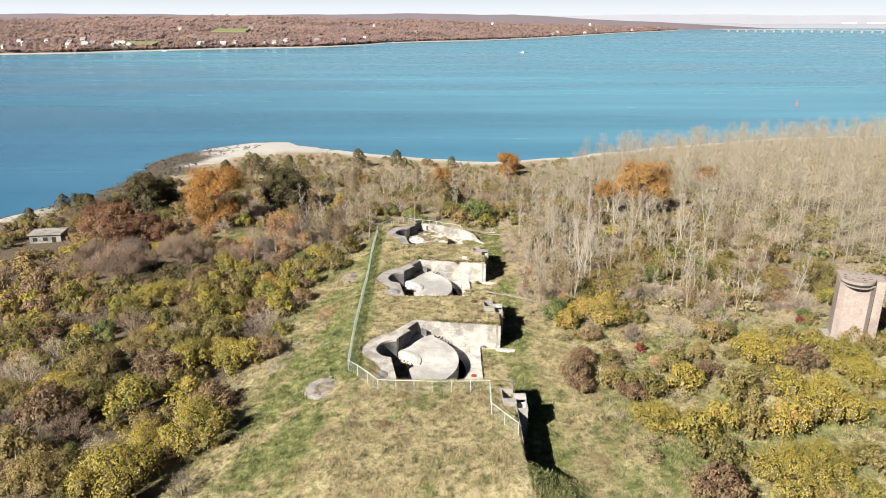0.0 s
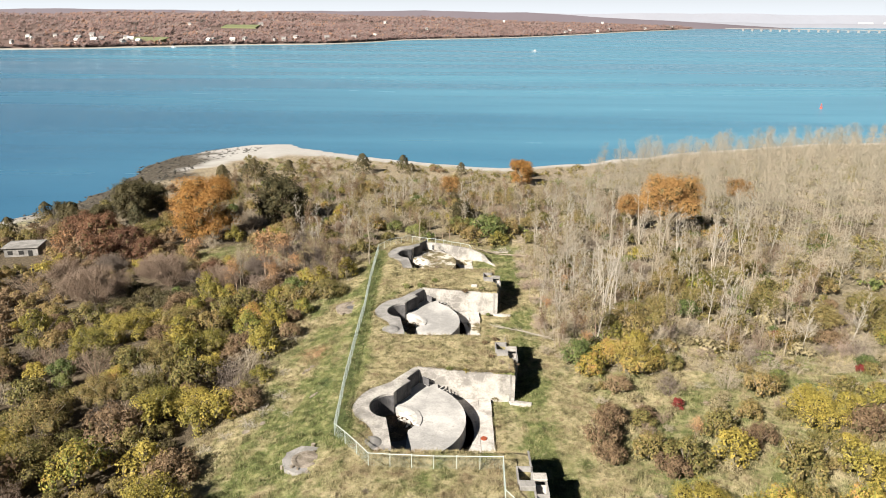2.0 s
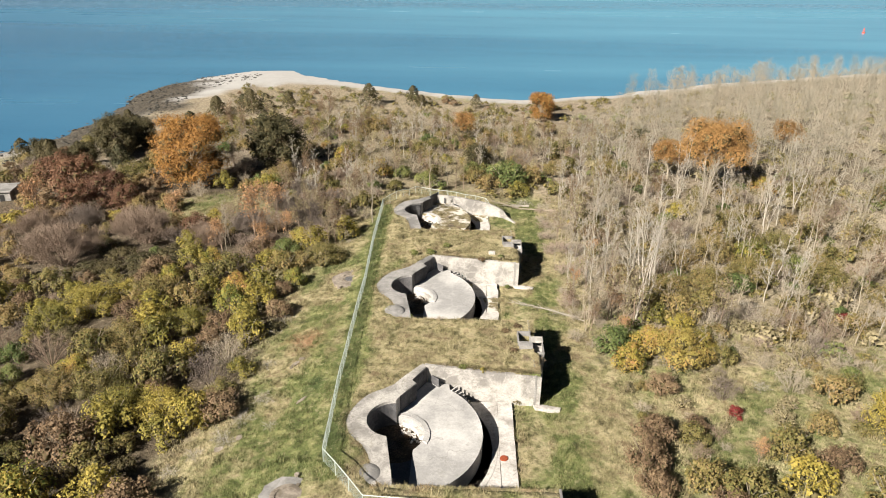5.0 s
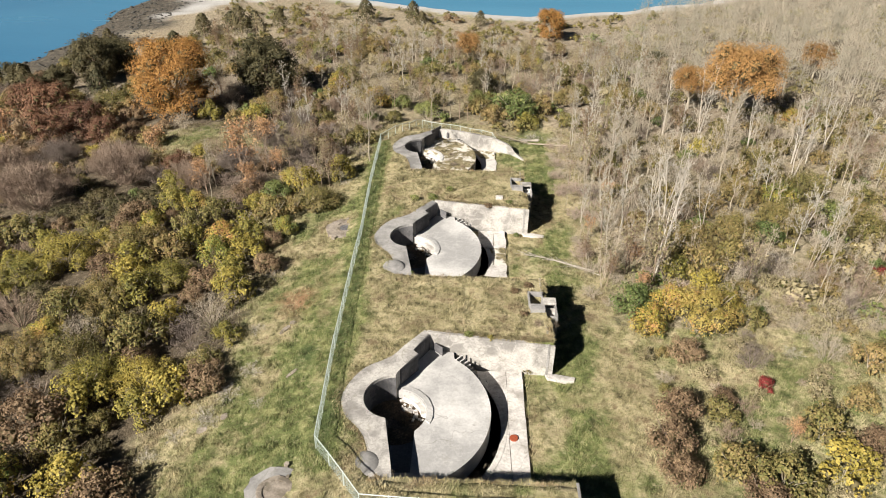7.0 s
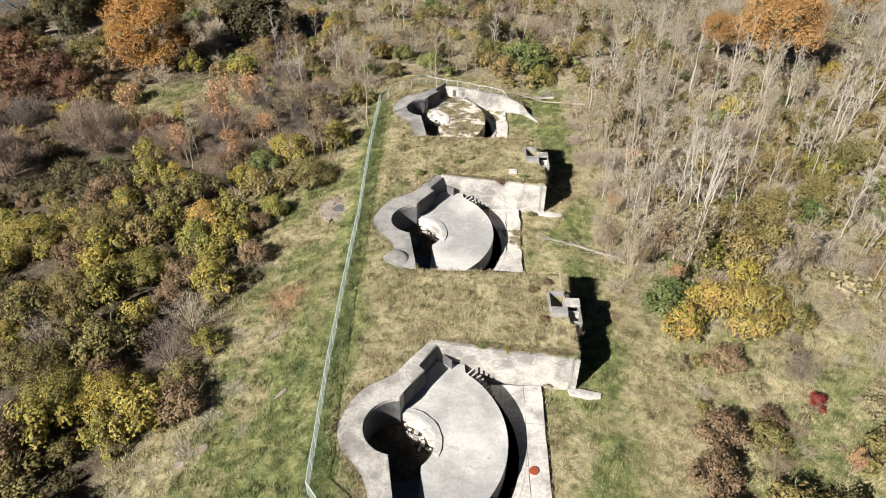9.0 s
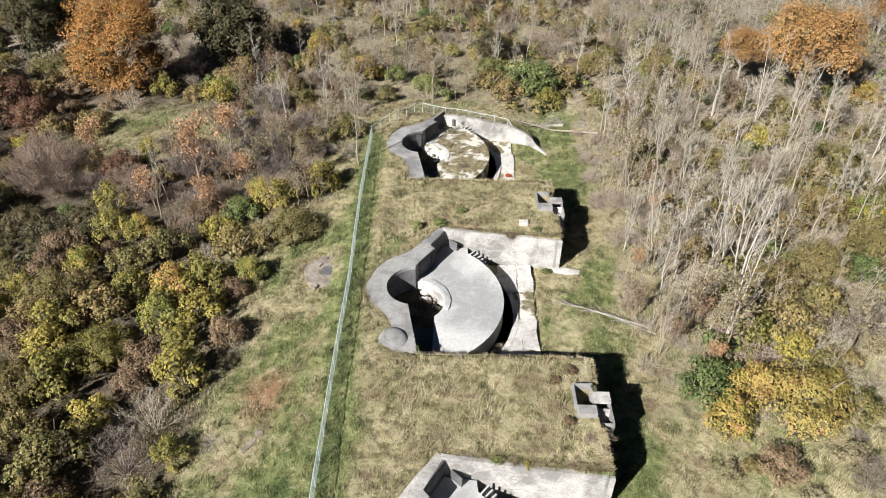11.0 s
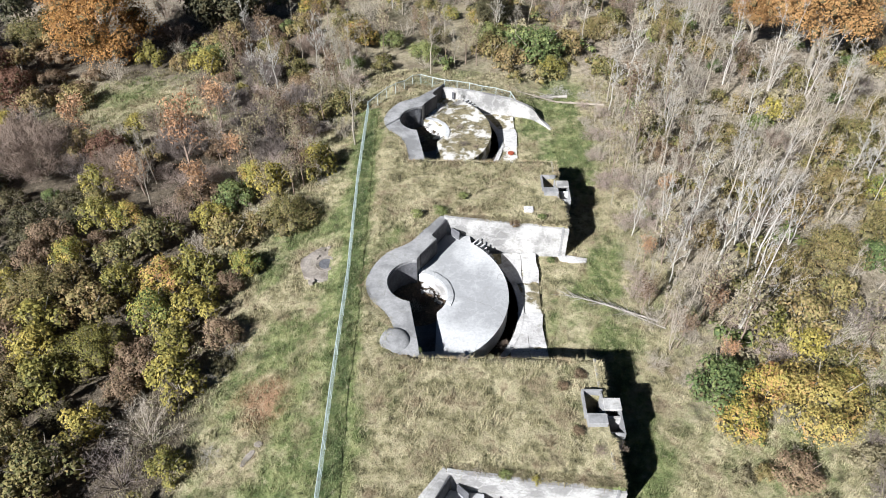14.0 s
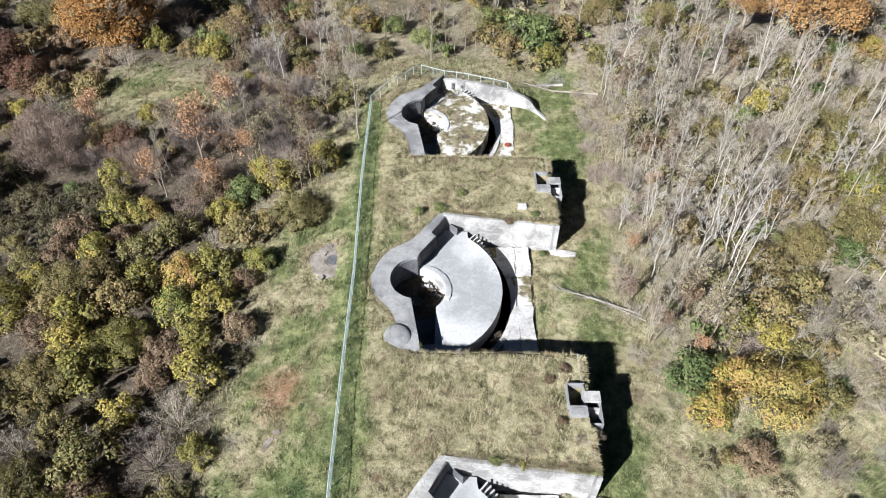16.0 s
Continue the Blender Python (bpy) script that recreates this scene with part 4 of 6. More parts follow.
def shrub(name, seed, r, h, count, leaf, label, stems=GREY_BARK, leaf_size=0.16, heaps=6, dense=2.15):
    """A broad shrub: some stems, and leaf sprays over several lumps."""
    rng = np.random.RandomState(seed)
    root = empty(name, category="shrub", label=label, group=name + "s")
    b = Blend()
    for i in range(5):
        a = rng.uniform(0, 6.28)
        q = rng.uniform(0.3, 0.8) * r
        b.tube([(0.1 * math.cos(a), 0.1 * math.sin(a), -0.3), (q * 0.4 * math.cos(a), q * 0.4 * math.sin(a), h * 0.4), (q * math.cos(a), q * math.sin(a), h * 0.8)], [0.06, 0.045, 0.02], 3)
    b.done("woody_base", stems, root)
    lumps = [(0, 0, h * 0.5, r * 0.52, h * 0.46)]
    for i in range(heaps):
        a, q = i * 6.28 / heaps + rng.uniform(-0.3, 0.3), rng.uniform(0.5, 0.78) * r
        lumps.append((q * math.cos(a), q * math.sin(a), h * rng.uniform(0.24, 0.5), r * rng.uniform(0.26, 0.42), h * rng.uniform(0.24, 0.42)))
    for i in range(heaps // 2):
        a, q = i * 2.4 + rng.uniform(-0.4, 0.4), rng.uniform(0.15, 0.48) * r
        lumps.append((q * math.cos(a), q * math.sin(a), h * rng.uniform(0.58, 0.78), r * rng.uniform(0.2, 0.32), h * rng.uniform(0.18, 0.28)))
    b = Blend()
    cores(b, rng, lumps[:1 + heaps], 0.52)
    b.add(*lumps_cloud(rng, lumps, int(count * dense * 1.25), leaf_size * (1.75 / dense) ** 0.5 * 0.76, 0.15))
    shade_inside(b.done("crown", leaf, root), 12 * (1 + heaps))
    return root


def bare_shrub(name, seed, r, h, count, material, label):
    """A leafless shrub: many stems that fork into a rounded, hazy crown of fine twigs."""
    rng = np.random.RandomState(seed)
    root = empty(name, category="shrub", label=label, group=name + "s")
    b, t = Blend(), Blend()
    stems = 11 + int(r * 2)
    n = int(count * 2.6) // stems
    for i in range(stems):
        a, q = i * 2.4 + rng.uniform(-0.3, 0.3), math.sqrt((i + 0.5) / stems) * r * 0.92
        tip = np.array((q * math.cos(a), q * math.sin(a), h * (1 - 0.62 * (q / r) ** 2) * rng.uniform(0.8, 1.0)))
        mid = tip * np.array((0.5, 0.5, 0.5)) + rng.normal(0, 0.04 * r, 3)
        b.tube([(0.15 * math.cos(a), 0.15 * math.sin(a), -0.3), mid, tip], [0.012 * r + 0.01, 0.007 * r + 0.008, 0.006], 3)
        at = rng.uniform(0.45, 1.0, n)[:, None]
        start = mid + (tip - mid) * (at - 0.45) / 0.55 + rng.normal(0, 0.085 * r, (n, 3)) * np.array((1, 1, 0.7))
        way = rng.normal(0, 1, (n, 3)) * 0.55 + np.array((math.cos(a) * 0.35, math.sin(a) * 0.35, 0.75))
        way /= np.linalg.norm(way, axis=1, keepdims=True)
        length = rng.uniform(0.35, 1.0, (n, 1)) * (0.14 * r + 0.16)
        side = np.cross(way, rng.normal(size=(n, 3)))
        side *= (0.007 + 0.0024 * r) / (np.linalg.norm(side, axis=1, keepdims=True) + 1e-9)
        end = start + way * length
        v = np.stack([start - side, start + side, end + side * 0.3], 1)
        t.add(v.reshape(-1, 3), np.arange(3 * n).reshape(-1, 3))
    b.done("woody_base", material, root)
    t.done("crown", material, root)
    return root


def bare_tree(name, seed, h, spread, material, label, lean=0.0, forks=13, twigs=700, trunk_r=0.11, leaf=None, leaf_count=0, forked=1):
    """A leafless tree: trunk, limbs, branches and fine twigs; now and then a few last leaves."""
    rng = np.random.RandomState(seed)
    root = empty(name, category="tree", label=label, group=name + "s")
    trunk, fine, ends = Blend(), Blend(), []
    for stem in range(forked):
        a0 = rng.uniform(0, 6.28)
        tilt = lean + (0.08 * (forked > 1)) + rng.uniform(0, 0.05)
        pts = [np.array((0.0, 0.0, -0.5))]
        hh = h * rng.uniform(0.85, 1.0)
        for i in range(1, 7):
            s = i / 6
            pts.append(np.array((math.cos(a0) * tilt * hh * s + rng.normal(0, 0.007 * hh), math.sin(a0) * tilt * hh * s + rng.normal(0, 0.007 * hh), hh * s * 0.96)))
        trunk.tube(pts, [trunk_r * (1 - 0.88 * i / 6) for i in range(7)], 5)
        for j in range(forks):
            s = rng.uniform(0.28, 0.97)
            i = min(5, int(s * 6))
            p = pts[i] + (pts[i + 1] - pts[i]) * (s * 6 - i)
            a = rng.uniform(0, 6.28)
            length = spread * (1.15 - 0.75 * s) * rng.uniform(0.6, 1.1)
            way = np.array((math.cos(a), math.sin(a), rng.uniform(0.9, 2.0)))
            way /= np.linalg.norm(way)
            q1 = p + way * length * 0.5 + rng.normal(0, 0.06, 3) * length
            q2 = p + way * length + np.array((0, 0, length * 0.22)) + rng.normal(0, 0.06, 3) * length
            r0 = trunk_r * 0.42 * (1.1 - s * 0.7)
            trunk.tube([p, q1, q2], [r0, r0 * 0.65, r0 * 0.2], 3)
            for m in range(5):
                f = rng.uniform(0.25, 1.0)
                st = p + (q1 - p) * f * 2 if f < 0.5 else q1 + (q2 - q1) * (f - 0.5) * 2
                w2 = way * 0.7 + rng.normal(0, 0.5, 3) + np.array((0, 0, 0.3))
                w2 /= np.linalg.norm(w2)
                e = st + w2 * length * rng.uniform(0.25, 0.5)
                trunk.tube([st, e], [r0 * 0.38, r0 * 0.12], 3)
                ends.append((st, e, length))
    n = int(twigs * 1.7)
    pick = rng.randint(0, len(ends), n)
    S, E, L = (np.array([ends[i][q] for i in pick]) for q in range(3))
    at = rng.uniform(0.1, 1.0, (n, 1))
    start = S + (E - S) * at
    way = (E - S) / (np.linalg.norm(E - S, axis=1, keepdims=True) + 1e-9) * 0.6 + rng.normal(0, 0.5, (n, 3)) + np.array((0, 0, 0.35))
    way /= np.linalg.norm(way, axis=1, keepdims=True)
    length = (L[:, None] * rng.uniform(0.12, 0.34, (n, 1)))
    side = np.cross(way, rng.normal(size=(n, 3)))
    side *= 0.015 / (np.linalg.norm(side, axis=1, keepdims=True) + 1e-9)
    v = np.stack([start - side, start + side, start + way * length], 1)
    fine.add(v.reshape(-1, 3), np.arange(3 * n).reshape(-1, 3))
    trunk.done("trunk", material, root)
    fine.done("crown", material, root)
    if leaf:
        pick = rng.randint(0, len(ends), leaf_count)
        c = np.array([ends[i][1] for i in pick]) + rng.normal(0, spread * 0.12, (leaf_count, 3))
        b = Blend()
        b.add(*leaf_cloud(c, rng.normal(size=(leaf_count, 3)) + np.array((0, 0, 0.5)), 0.13 * rng.uniform(0.6, 1.4, leaf_count), rng))
        b.done("foliage", leaf, root)
    return root


def leafy_tree(name, seed, h, r, count, leaf, label, wood=GREY_BARK, low=0.22, leaf_size=0.22):
    """A broad tree in leaf: trunk, limbs that reach into the lumps of its crown."""
    rng = np.random.RandomState(seed)
    root = empty(name, category="tree", label=label, group=name + "s")
    b = Blend()
    b.tube([(0, 0, -0.6), (0.1, 0, h * 0.2), (0.0, 0.1, h * 0.45), (0.1, 0, h * 0.75)], [0.04 * r + 0.18, 0.03 * r + 0.14, 0.02 * r + 0.1, 0.05], 7)
    lumps = [(0, 0, h * 0.72, r * 0.5, h * 0.24)]
    tiers = rng.permutation(32) / 32.0
    for i in range(32):
        a = i * 2.4 + rng.uniform(-0.3, 0.3)
        s = low + 0.06 + (0.78 - low) * tiers[i]
        q = r * rng.uniform(0.5, 0.74) * math.sqrt(max(0.12, 1 - ((s - 0.5) / 0.5) ** 2))
        c = (q * math.cos(a), q * math.sin(a), h * s)
        lumps.append((*c, r * rng.uniform(0.26, 0.4), h * rng.uniform(0.13, 0.21)))
        b.tube([(0, 0, h * max(0.12, s * 0.5)), (c[0] * 0.5, c[1] * 0.5, h * s * 0.82), c], [0.018 * r + 0.05, 0.012 * r + 0.03, 0.03], 4)
    for i in range(9):
        a, q = i * 2.4, r * (0.12 + 0.045 * i)
        lumps.append((q * math.cos(a), q * math.sin(a), h * rng.uniform(0.6, 0.88), r * rng.uniform(0.22, 0.32), h * rng.uniform(0.1, 0.16)))
    b.done("trunk", wood, root)
    b = Blend()
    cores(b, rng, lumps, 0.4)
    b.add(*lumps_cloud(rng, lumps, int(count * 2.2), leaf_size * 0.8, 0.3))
    shade_inside(b.done("crown", leaf, root), 12 * len(lumps))
    return root


def cedar(name, seed, h, r, count, label):
    """A dark cone of evergreen sprays."""
    rng = np.random.RandomState(seed)
    root = empty(name, category="tree", label=label, group=name + "s")
    b = Blend()
    b.tube([(0, 0, -0.4), (0, 0, h * 0.5), (0.05, 0, h * 0.95)], [0.16, 0.1, 0.03], 5)
    b.done("trunk", BROWN_BARK, root)
    s = rng.uniform(0.04, 1.0, count) ** 0.8
    a = rng.uniform(0, 6.28, count)
    q = r * (1 - s) ** 0.5 * (1 + 0.25 * np.sin(a * 3 + s * 9)) * (1 - np.abs(rng.normal(0, 0.22, count)))
    c = np.stack([q * np.cos(a), q * np.sin(a), h * (0.05 + 0.95 * s)], 1)
    nrm = np.stack([np.cos(a), np.sin(a), np.full(count, 0.7)], 1) + rng.normal(0, 0.4, (count, 3))
    b = Blend()
    b.add(*leaf_cloud(c, nrm, 0.22 * rng.uniform(0.6, 1.3, count), rng))
    b.done("crown", DUSKY, root)
    return root


PLACED = []


def clear_of(x, y, r):
    return all((x - a) ** 2 + (y - b) ** 2 > (0.62 * (r + c)) ** 2 for a, b, c in PLACED)


def put(protos, x, y, scale, rng, squash=1.0, z=None):
    """A copy of one of the plants, turned at random, standing on the ground."""
    ob = rng.choice(protos)
    z = float(ground_z(x, y)) if z is None else z
    m = pose(x, y, z, rng.uniform(-4, 4), rng.uniform(-4, 4), rng.uniform(0, 360)) @ Matrix.Diagonal((scale, scale, scale * squash, 1))
    return copy_thing(ob, m)


def retire(protos):
    """Takes the pattern plants away once all copies stand."""
    for ob in protos:
        for o in (*ob.children_recursive, ob):
            bpy.data.objects.remove(o)


yellow_shrubs = [shrub("yellow_shrub", 10 + i, 2.3, 3.0, 580, YELLOW, "dense autumn shrub with yellow-green leaves") for i in range(3)]
autumn_shrubs = [shrub("autumn_shrub", 15 + i, 2.3, 3.0, 1000, MIXED, "dense autumn shrub with mixed green, yellow and orange leaves", heaps=9, leaf_size=0.12) for i in range(2)]
golden_shrubs = [shrub("golden_shrub", 18, 2.5, 2.8, 2600, GOLD, "broad shrub with golden-yellow autumn leaves", heaps=11, leaf_size=0.085)]
rosy_shrubs = [bare_shrub("rosy_shrub", 63 + i, 2.4, 2.1, 560, (ROSY, TWIG)[i], "low leafless brush of pale rosy-brown twigs") for i in range(2)]
peach_trees = [bare_tree("peach_tree", 86, 7.5, 3.2, BROWN_BARK, "half-bare tree with thin peach-coloured leaves", leaf=PEACH, leaf_count=900, twigs=500, trunk_r=0.1, forks=13, forked=2)]
olive_shrubs = [shrub("olive_shrub", 20 + i, 2.3, 2.9, 540, SCRUB, "dense scrub bush with olive and brown leaves") for i in range(3)]
green_shrubs = [shrub("green_shrub", 30 + i, 2.0, 2.4, 900, GREEN, "leafy green bush in rough grass", leaf_size=0.12, heaps=8) for i in range(2)]
tan_shrubs = [shrub("tan_shrub", 40 + i, 2.0, 1.9, 380, TAN, "dry straw-coloured bush with thin leaves", TWIG, 0.13) for i in range(2)]
rust_shrubs = [shrub("rust_shrub", 50 + i, 2.0, 2.2, 1000, RUST, "russet-brown bush with withered leaves", BROWN_BARK, 0.11, 9) for i in range(2)]
crimson_shrubs = [shrub("crimson_shrub", 58, 1.0, 1.2, 300, CRIMSON, "small crimson bush in pale grass", BROWN_BARK, 0.1, 4)]
twig_shrubs = [bare_shrub("bare_shrub", 60 + i, 2.6, 3.0, 620, (TWIG, BROWN_BARK, DUSK)[i], "leafless shrub of fine grey-brown twigs") for i in range(3)]
grey_shrubs = [bare_shrub("grey_shrub", 65 + i, 5.0, 5.4, 5200, (DUSK, BROWN_BARK)[i], "large leafless shrub of dense grey twigs") for i in range(2)]
bare_trees = [bare_tree("bare_tree", 70 + i, 12.0, 2.8, (PALE_BARK, GREY_BARK, PALE_BARK, TWIG)[i], "slender leafless tree with pale bark", forked=(1, 1, 2, 1)[i], forks=(14, 14, 9, 14)[i], twigs=680) for i in range(4)]
brown_trees = [bare_tree("brown_tree", 80 + i, 8.5, 3.0, BROWN_BARK, "nearly bare tree with a few brown leaves", leaf=(RUST, TAN)[i], leaf_count=380, twigs=320, trunk_r=0.1, forks=9) for i in range(2)]
white_trees = [bare_tree("dead_tree", 90 + i, 15.0, 3.8, DEADWOOD, "leaning dead tree with bleached white limbs", lean=0.03, forks=10, twigs=330, trunk_r=0.13, forked=2) for i in range(2)]
cedars = [cedar("cedar", 95 + i, 5.6, 2.8, 900, "dark evergreen cedar near the shore") for i in range(2)]
orange_trees = [leafy_tree("orange_tree", 100, 15.5, 9.4, 17000, ORANGE, "broad oak with bright orange autumn leaves", low=0.08, leaf_size=0.165)]
russet_trees = [leafy_tree("russet_tree", 106, 15.5, 8.2, 11500, RUSSET, "tall oak with dull russet autumn leaves", low=0.38, leaf_size=0.165)]
dark_trees = [leafy_tree("dark_tree", 104, 11.5, 6.4, 6500, DUSKY, "rounded tree with dark dusky leaves", BROWN_BARK, 0.05, 0.24)]
brown_oaks = [leafy_tree("brown_oak", 108, 9.0, 5.6, 3000, MAROON, "low spreading oak with red-brown leaves", BROWN_BARK, 0.05, 0.21)]
saplings = [bare_tree("sapling", 110 + i, 8.0, 1.7, (TWIG, GREY_BARK, TWIG)[i], "thin leafless sapling with straw-grey twigs", forks=5, twigs=340, trunk_r=0.05, forked=2) for i in range(3)]
R = random.Random(5)

# single plants that stand out
brambles = [shrub("bramble", 33 + i, 2.6, 1.9, 620, DUSKY, "low dark tangle of bramble in the scrub", BROWN_BARK, 0.13, 9) for i in range(2)]
large_yellow = [shrub("yellow_shrub", 23 + i, 3.7, 3.9, 2900, YELLOW, "wide mound of yellow-green autumn shrub", leaf_size=0.105, heaps=14) for i in range(2)]
large_olive = [shrub("olive_shrub", 26 + i, 3.7, 3.9, 2500, SCRUB, "wide mound of olive-brown scrub", leaf_size=0.11, heaps=14) for i in range(2)]


def plant(protos, spots, wide, large=None):
    """Single plants, each (x, y, half its width); wide is the pattern's own half width."""
    for x, y, r in spots:
        if large and r > 3.4:
            put(large, x, y, r / 3.75, R, R.uniform(1.0, 1.35))
        else:
            put(protos, x, y, r / wide, R, R.uniform(0.95, 1.3) if wide < 2.5 else R.uniform(0.9, 1.1))
        PLACED.append((x, y, r * 0.95))


# trees
plant(orange_trees, [(-65.5, 197, 11.6), (26.5, 283, 6.0), (29, 300, 5.0)], 9.6)
plant(russet_trees, [(55.5, 188, 9.8), (48, 196, 5.0), (86, 222, 5.5), (0, 246, 4.6)], 8.6)
plant(dark_trees, [(-47.5, 207, 8.0), (-102, 232, 6.6), (-107, 222, 4.6), (-111, 217, 4.0), (-98, 240, 5.0), (-120, 224, 4.0), (-104, 246, 4.8), (3, 204, 3.8), (49, 232, 4.0)], 6.4)
plant(brown_oaks, [(-93, 192, 6.6), (-83, 186, 5.6), (-104, 203, 5.6), (-52, 160, 3.2), (-88, 182, 4.4), (-75, 180, 4.0)], 5.6)
plant(peach_trees, [(-95, 178, 4.4), (-39.5, 156, 4.4), (-35.5, 149, 2.6), (-58.5, 166, 3.2), (-38.4, 168, 3.4), (-33, 157, 2.6), (23.2, 124.5, 1.6), (23, 152, 1.9), (33.4, 98.9, 1.5), (24.1, 131.5, 1.7), (18.4, 140, 1.6), (-44.2, 151.4, 2.8)], 3.2)
plant(grey_shrubs, [(-61.2, 158.3, 6.8), (-67, 165, 4.8), (-72.8, 149, 7.8), (-80, 157, 5.2), (-47, 154, 3.9), (-88, 166, 5.0), (-31.8, 165.3, 4.6), (-38, 173, 4.2), (-28.5, 158, 3.3), (-27, 171, 3.6), (-35, 182, 4.2), (-28, 192, 3.6), (-42, 161, 4.4), (-50, 157, 4.0), (-36, 152, 3.2), (-24.5, 163, 3.0), (-80, 170, 4.6)], 5.0)
plant(white_trees, [(29.4, 137.4, 4.3), (30.1, 143.3, 4.0), (32.2, 143.4, 4.1), (36.5, 143.3, 2.8), (46, 179.7, 3.6), (50.1, 176.3, 3.8), (52.4, 170.3, 3.6), (39.5, 182, 3.8), (68.2, 173.9, 3.8), (57, 161, 3.6)], 3.8)
plant(bare_trees, [(-17.4, 159, 3.4), (25.8, 152, 3.6), (24.6, 158.7, 3.1), (47.7, 168.4, 2.8), (45.5, 178, 2.6), (60.1, 168.3, 3.0), (62.9, 168.6, 2.4), (69.9, 166.9, 2.0), (75.5, 174.6, 2.4), (20.1, 175.1, 2.8), (24.9, 185.5, 3.0), (18, 194.2, 2.9), (40.1, 214.3, 2.3), (48.4, 214.6, 2.5), (23.8, 142.3, 3.4), (18, 145, 2.0), (21, 143.3, 2.8), (20.3, 177.9, 3.4), (52.7, 169.8, 2.7), (-32.1, 179, 3.0), (-27, 187, 2.6), (26.3, 165.3, 2.9), (22.4, 148, 3.0), (20.6, 136.5, 2.6), (-24, 173, 2.2), (22.5, 168, 2.8), (27, 139.9, 3.6), (30.1, 148.8, 3.8), (42.6, 156, 3.4)], 2.8)
leaning = put(white_trees, 26.0, 128.8, 1.12, R)
leaning.matrix_basis = pose(26.0, 128.8, float(ground_z(26.0, 128.8)), -6, 24, 40) @ Matrix.Diagonal((1.12, 1.12, 1.12, 1))
plant(cedars, [(-90, 284, 3.2), (-88, 279, 3.8), (-81, 286, 3.6), (-76, 281, 4.4), (-72, 284, 3.4), (-63, 281, 3.2), (-37, 302, 4.4), (-20, 304, 3.8), (-17, 301, 2.6), (4, 303, 2.8), (-113, 258, 2.6), (-110, 250, 3.2), (-100, 228, 3.4)], 2.8)
# the scrub before the bank, bush by bush
plant(yellow_shrubs, [(-50.5, 153.0, 2.9), (-51.3, 169.1, 2.0), (-21.5, 153.7, 2.8), (-26.8, 150.2, 3.0), (-34.0, 145.5, 2.6), (-47.2, 144.9, 2.8), (-32.2, 134.9, 3.1), (-40.8, 133.2, 2.7), (-31.1, 129.2, 3.1), (-31.8, 124.6, 2.5), (-40.3, 124.1, 3.5), (-45.5, 123.8, 3.1), (-43.2, 120.0, 3.4), (-30.2, 119.8, 3.0), (-37.4, 115.3, 2.4)], 2.3, large_yellow)
plant(yellow_shrubs, [(-28.3, 110.8, 2.0), (-35.4, 103.4, 3.7), (-31.4, 100.9, 3.1), (-34.4, 99.0, 2.5), (-40.4, 103.2, 3.6), (-40.8, 100.1, 3.3), (-36.9, 89.3, 3.1), (-56.9, 128.4, 4.5), (-60.7, 124.7, 4.0), (-46.9, 127.3, 3.4), (-31.8, 78.6, 5.0), (-38.5, 77.6, 4.0), (-38.6, 69.0, 5.2), (-56.4, 90.8, 4.3)], 2.3, large_yellow)
plant(olive_shrubs, [(-56.0, 161.5, 3.2), (-71.8, 178.1, 3.2), (-85.9, 206.2, 4.8), (-64.8, 178.5, 3.4), (-23.6, 143.4, 3.7), (-38.8, 140.5, 3.2), (-30.1, 140.4, 3.2), (-27.2, 142.1, 2.4), (-42.7, 129.8, 3.2), (-49.0, 131.8, 3.5), (-49.9, 128.8, 2.4), (-38.7, 110.3, 3.4), (-43.3, 113.7, 2.3), (-42.3, 138.1, 2.8), (-46.6, 134.0, 2.7)], 2.3, large_olive)
plant(olive_shrubs, [(-44.6, 106.8, 3.6), (-40.6, 94.4, 2.8), (-50.5, 106.8, 3.6), (-46.7, 118.3, 3.6), (-50.6, 115.8, 3.0), (-47.8, 69.6, 4.6), (-43.0, 69.6, 3.8), (-51.3, 89.1, 4.6), (-54.9, 98.2, 4.5), (-75.8, 112.9, 4.9), (-62.0, 88.4, 3.7), (-54.5, 75.6, 3.4)], 2.3, large_olive)
plant(rust_shrubs, [(-36.3, 149.4, 3.2), (-52.1, 141.2, 3.0), (-27.2, 125.3, 2.2), (-34.9, 122.8, 2.7), (-35.5, 119.6, 2.2), (-52.5, 138.4, 2.4), (-28.2, 132.9, 1.8), (-38.3, 107.0, 2.7), (-28.2, 102.4, 2.8), (-44.1, 96.8, 3.9), (-49.2, 125.3, 3.0), (-33.1, 86.9, 3.5), (-54.6, 84.5, 4.8), (-71.0, 112.4, 3.4), (-86, 172, 3.2), (-93, 176, 3.4)], 2.0)
plant(twig_shrubs, [(-38.3, 145.4, 3.3), (-31.4, 114.5, 4.0), (-32.6, 110.2, 3.9), (-47.5, 101.5, 2.9), (-55.5, 114.1, 4.0), (-50.0, 81.5, 4.2), (-64.7, 95.9, 4.9), (-66.0, 107.0, 3.1), (-53.9, 79.6, 3.5), (-30, 67.5, 2.8)], 2.6)
# dark growth set where the scrub lies in shade; its colour carries that shade
plant(brambles, [(-57, 147, 3.4), (-61.5, 143.5, 3.2), (-53, 150, 2.8), (-62, 150, 3.2), (-55.5, 142.5, 2.8), (-66, 145, 3.0), (-51.5, 145.5, 2.4), (-49.5, 121, 2.4), (-46.5, 115.5, 2.0), (-56, 120, 3.0), (-41, 117, 1.8), (-36.5, 94, 1.8), (-60, 134, 3.0), (-67, 155, 3.0), (-45, 92, 2.4), (-33.5, 106.5, 1.8), (-26.5, 121.8, 1.4)], 2.6)
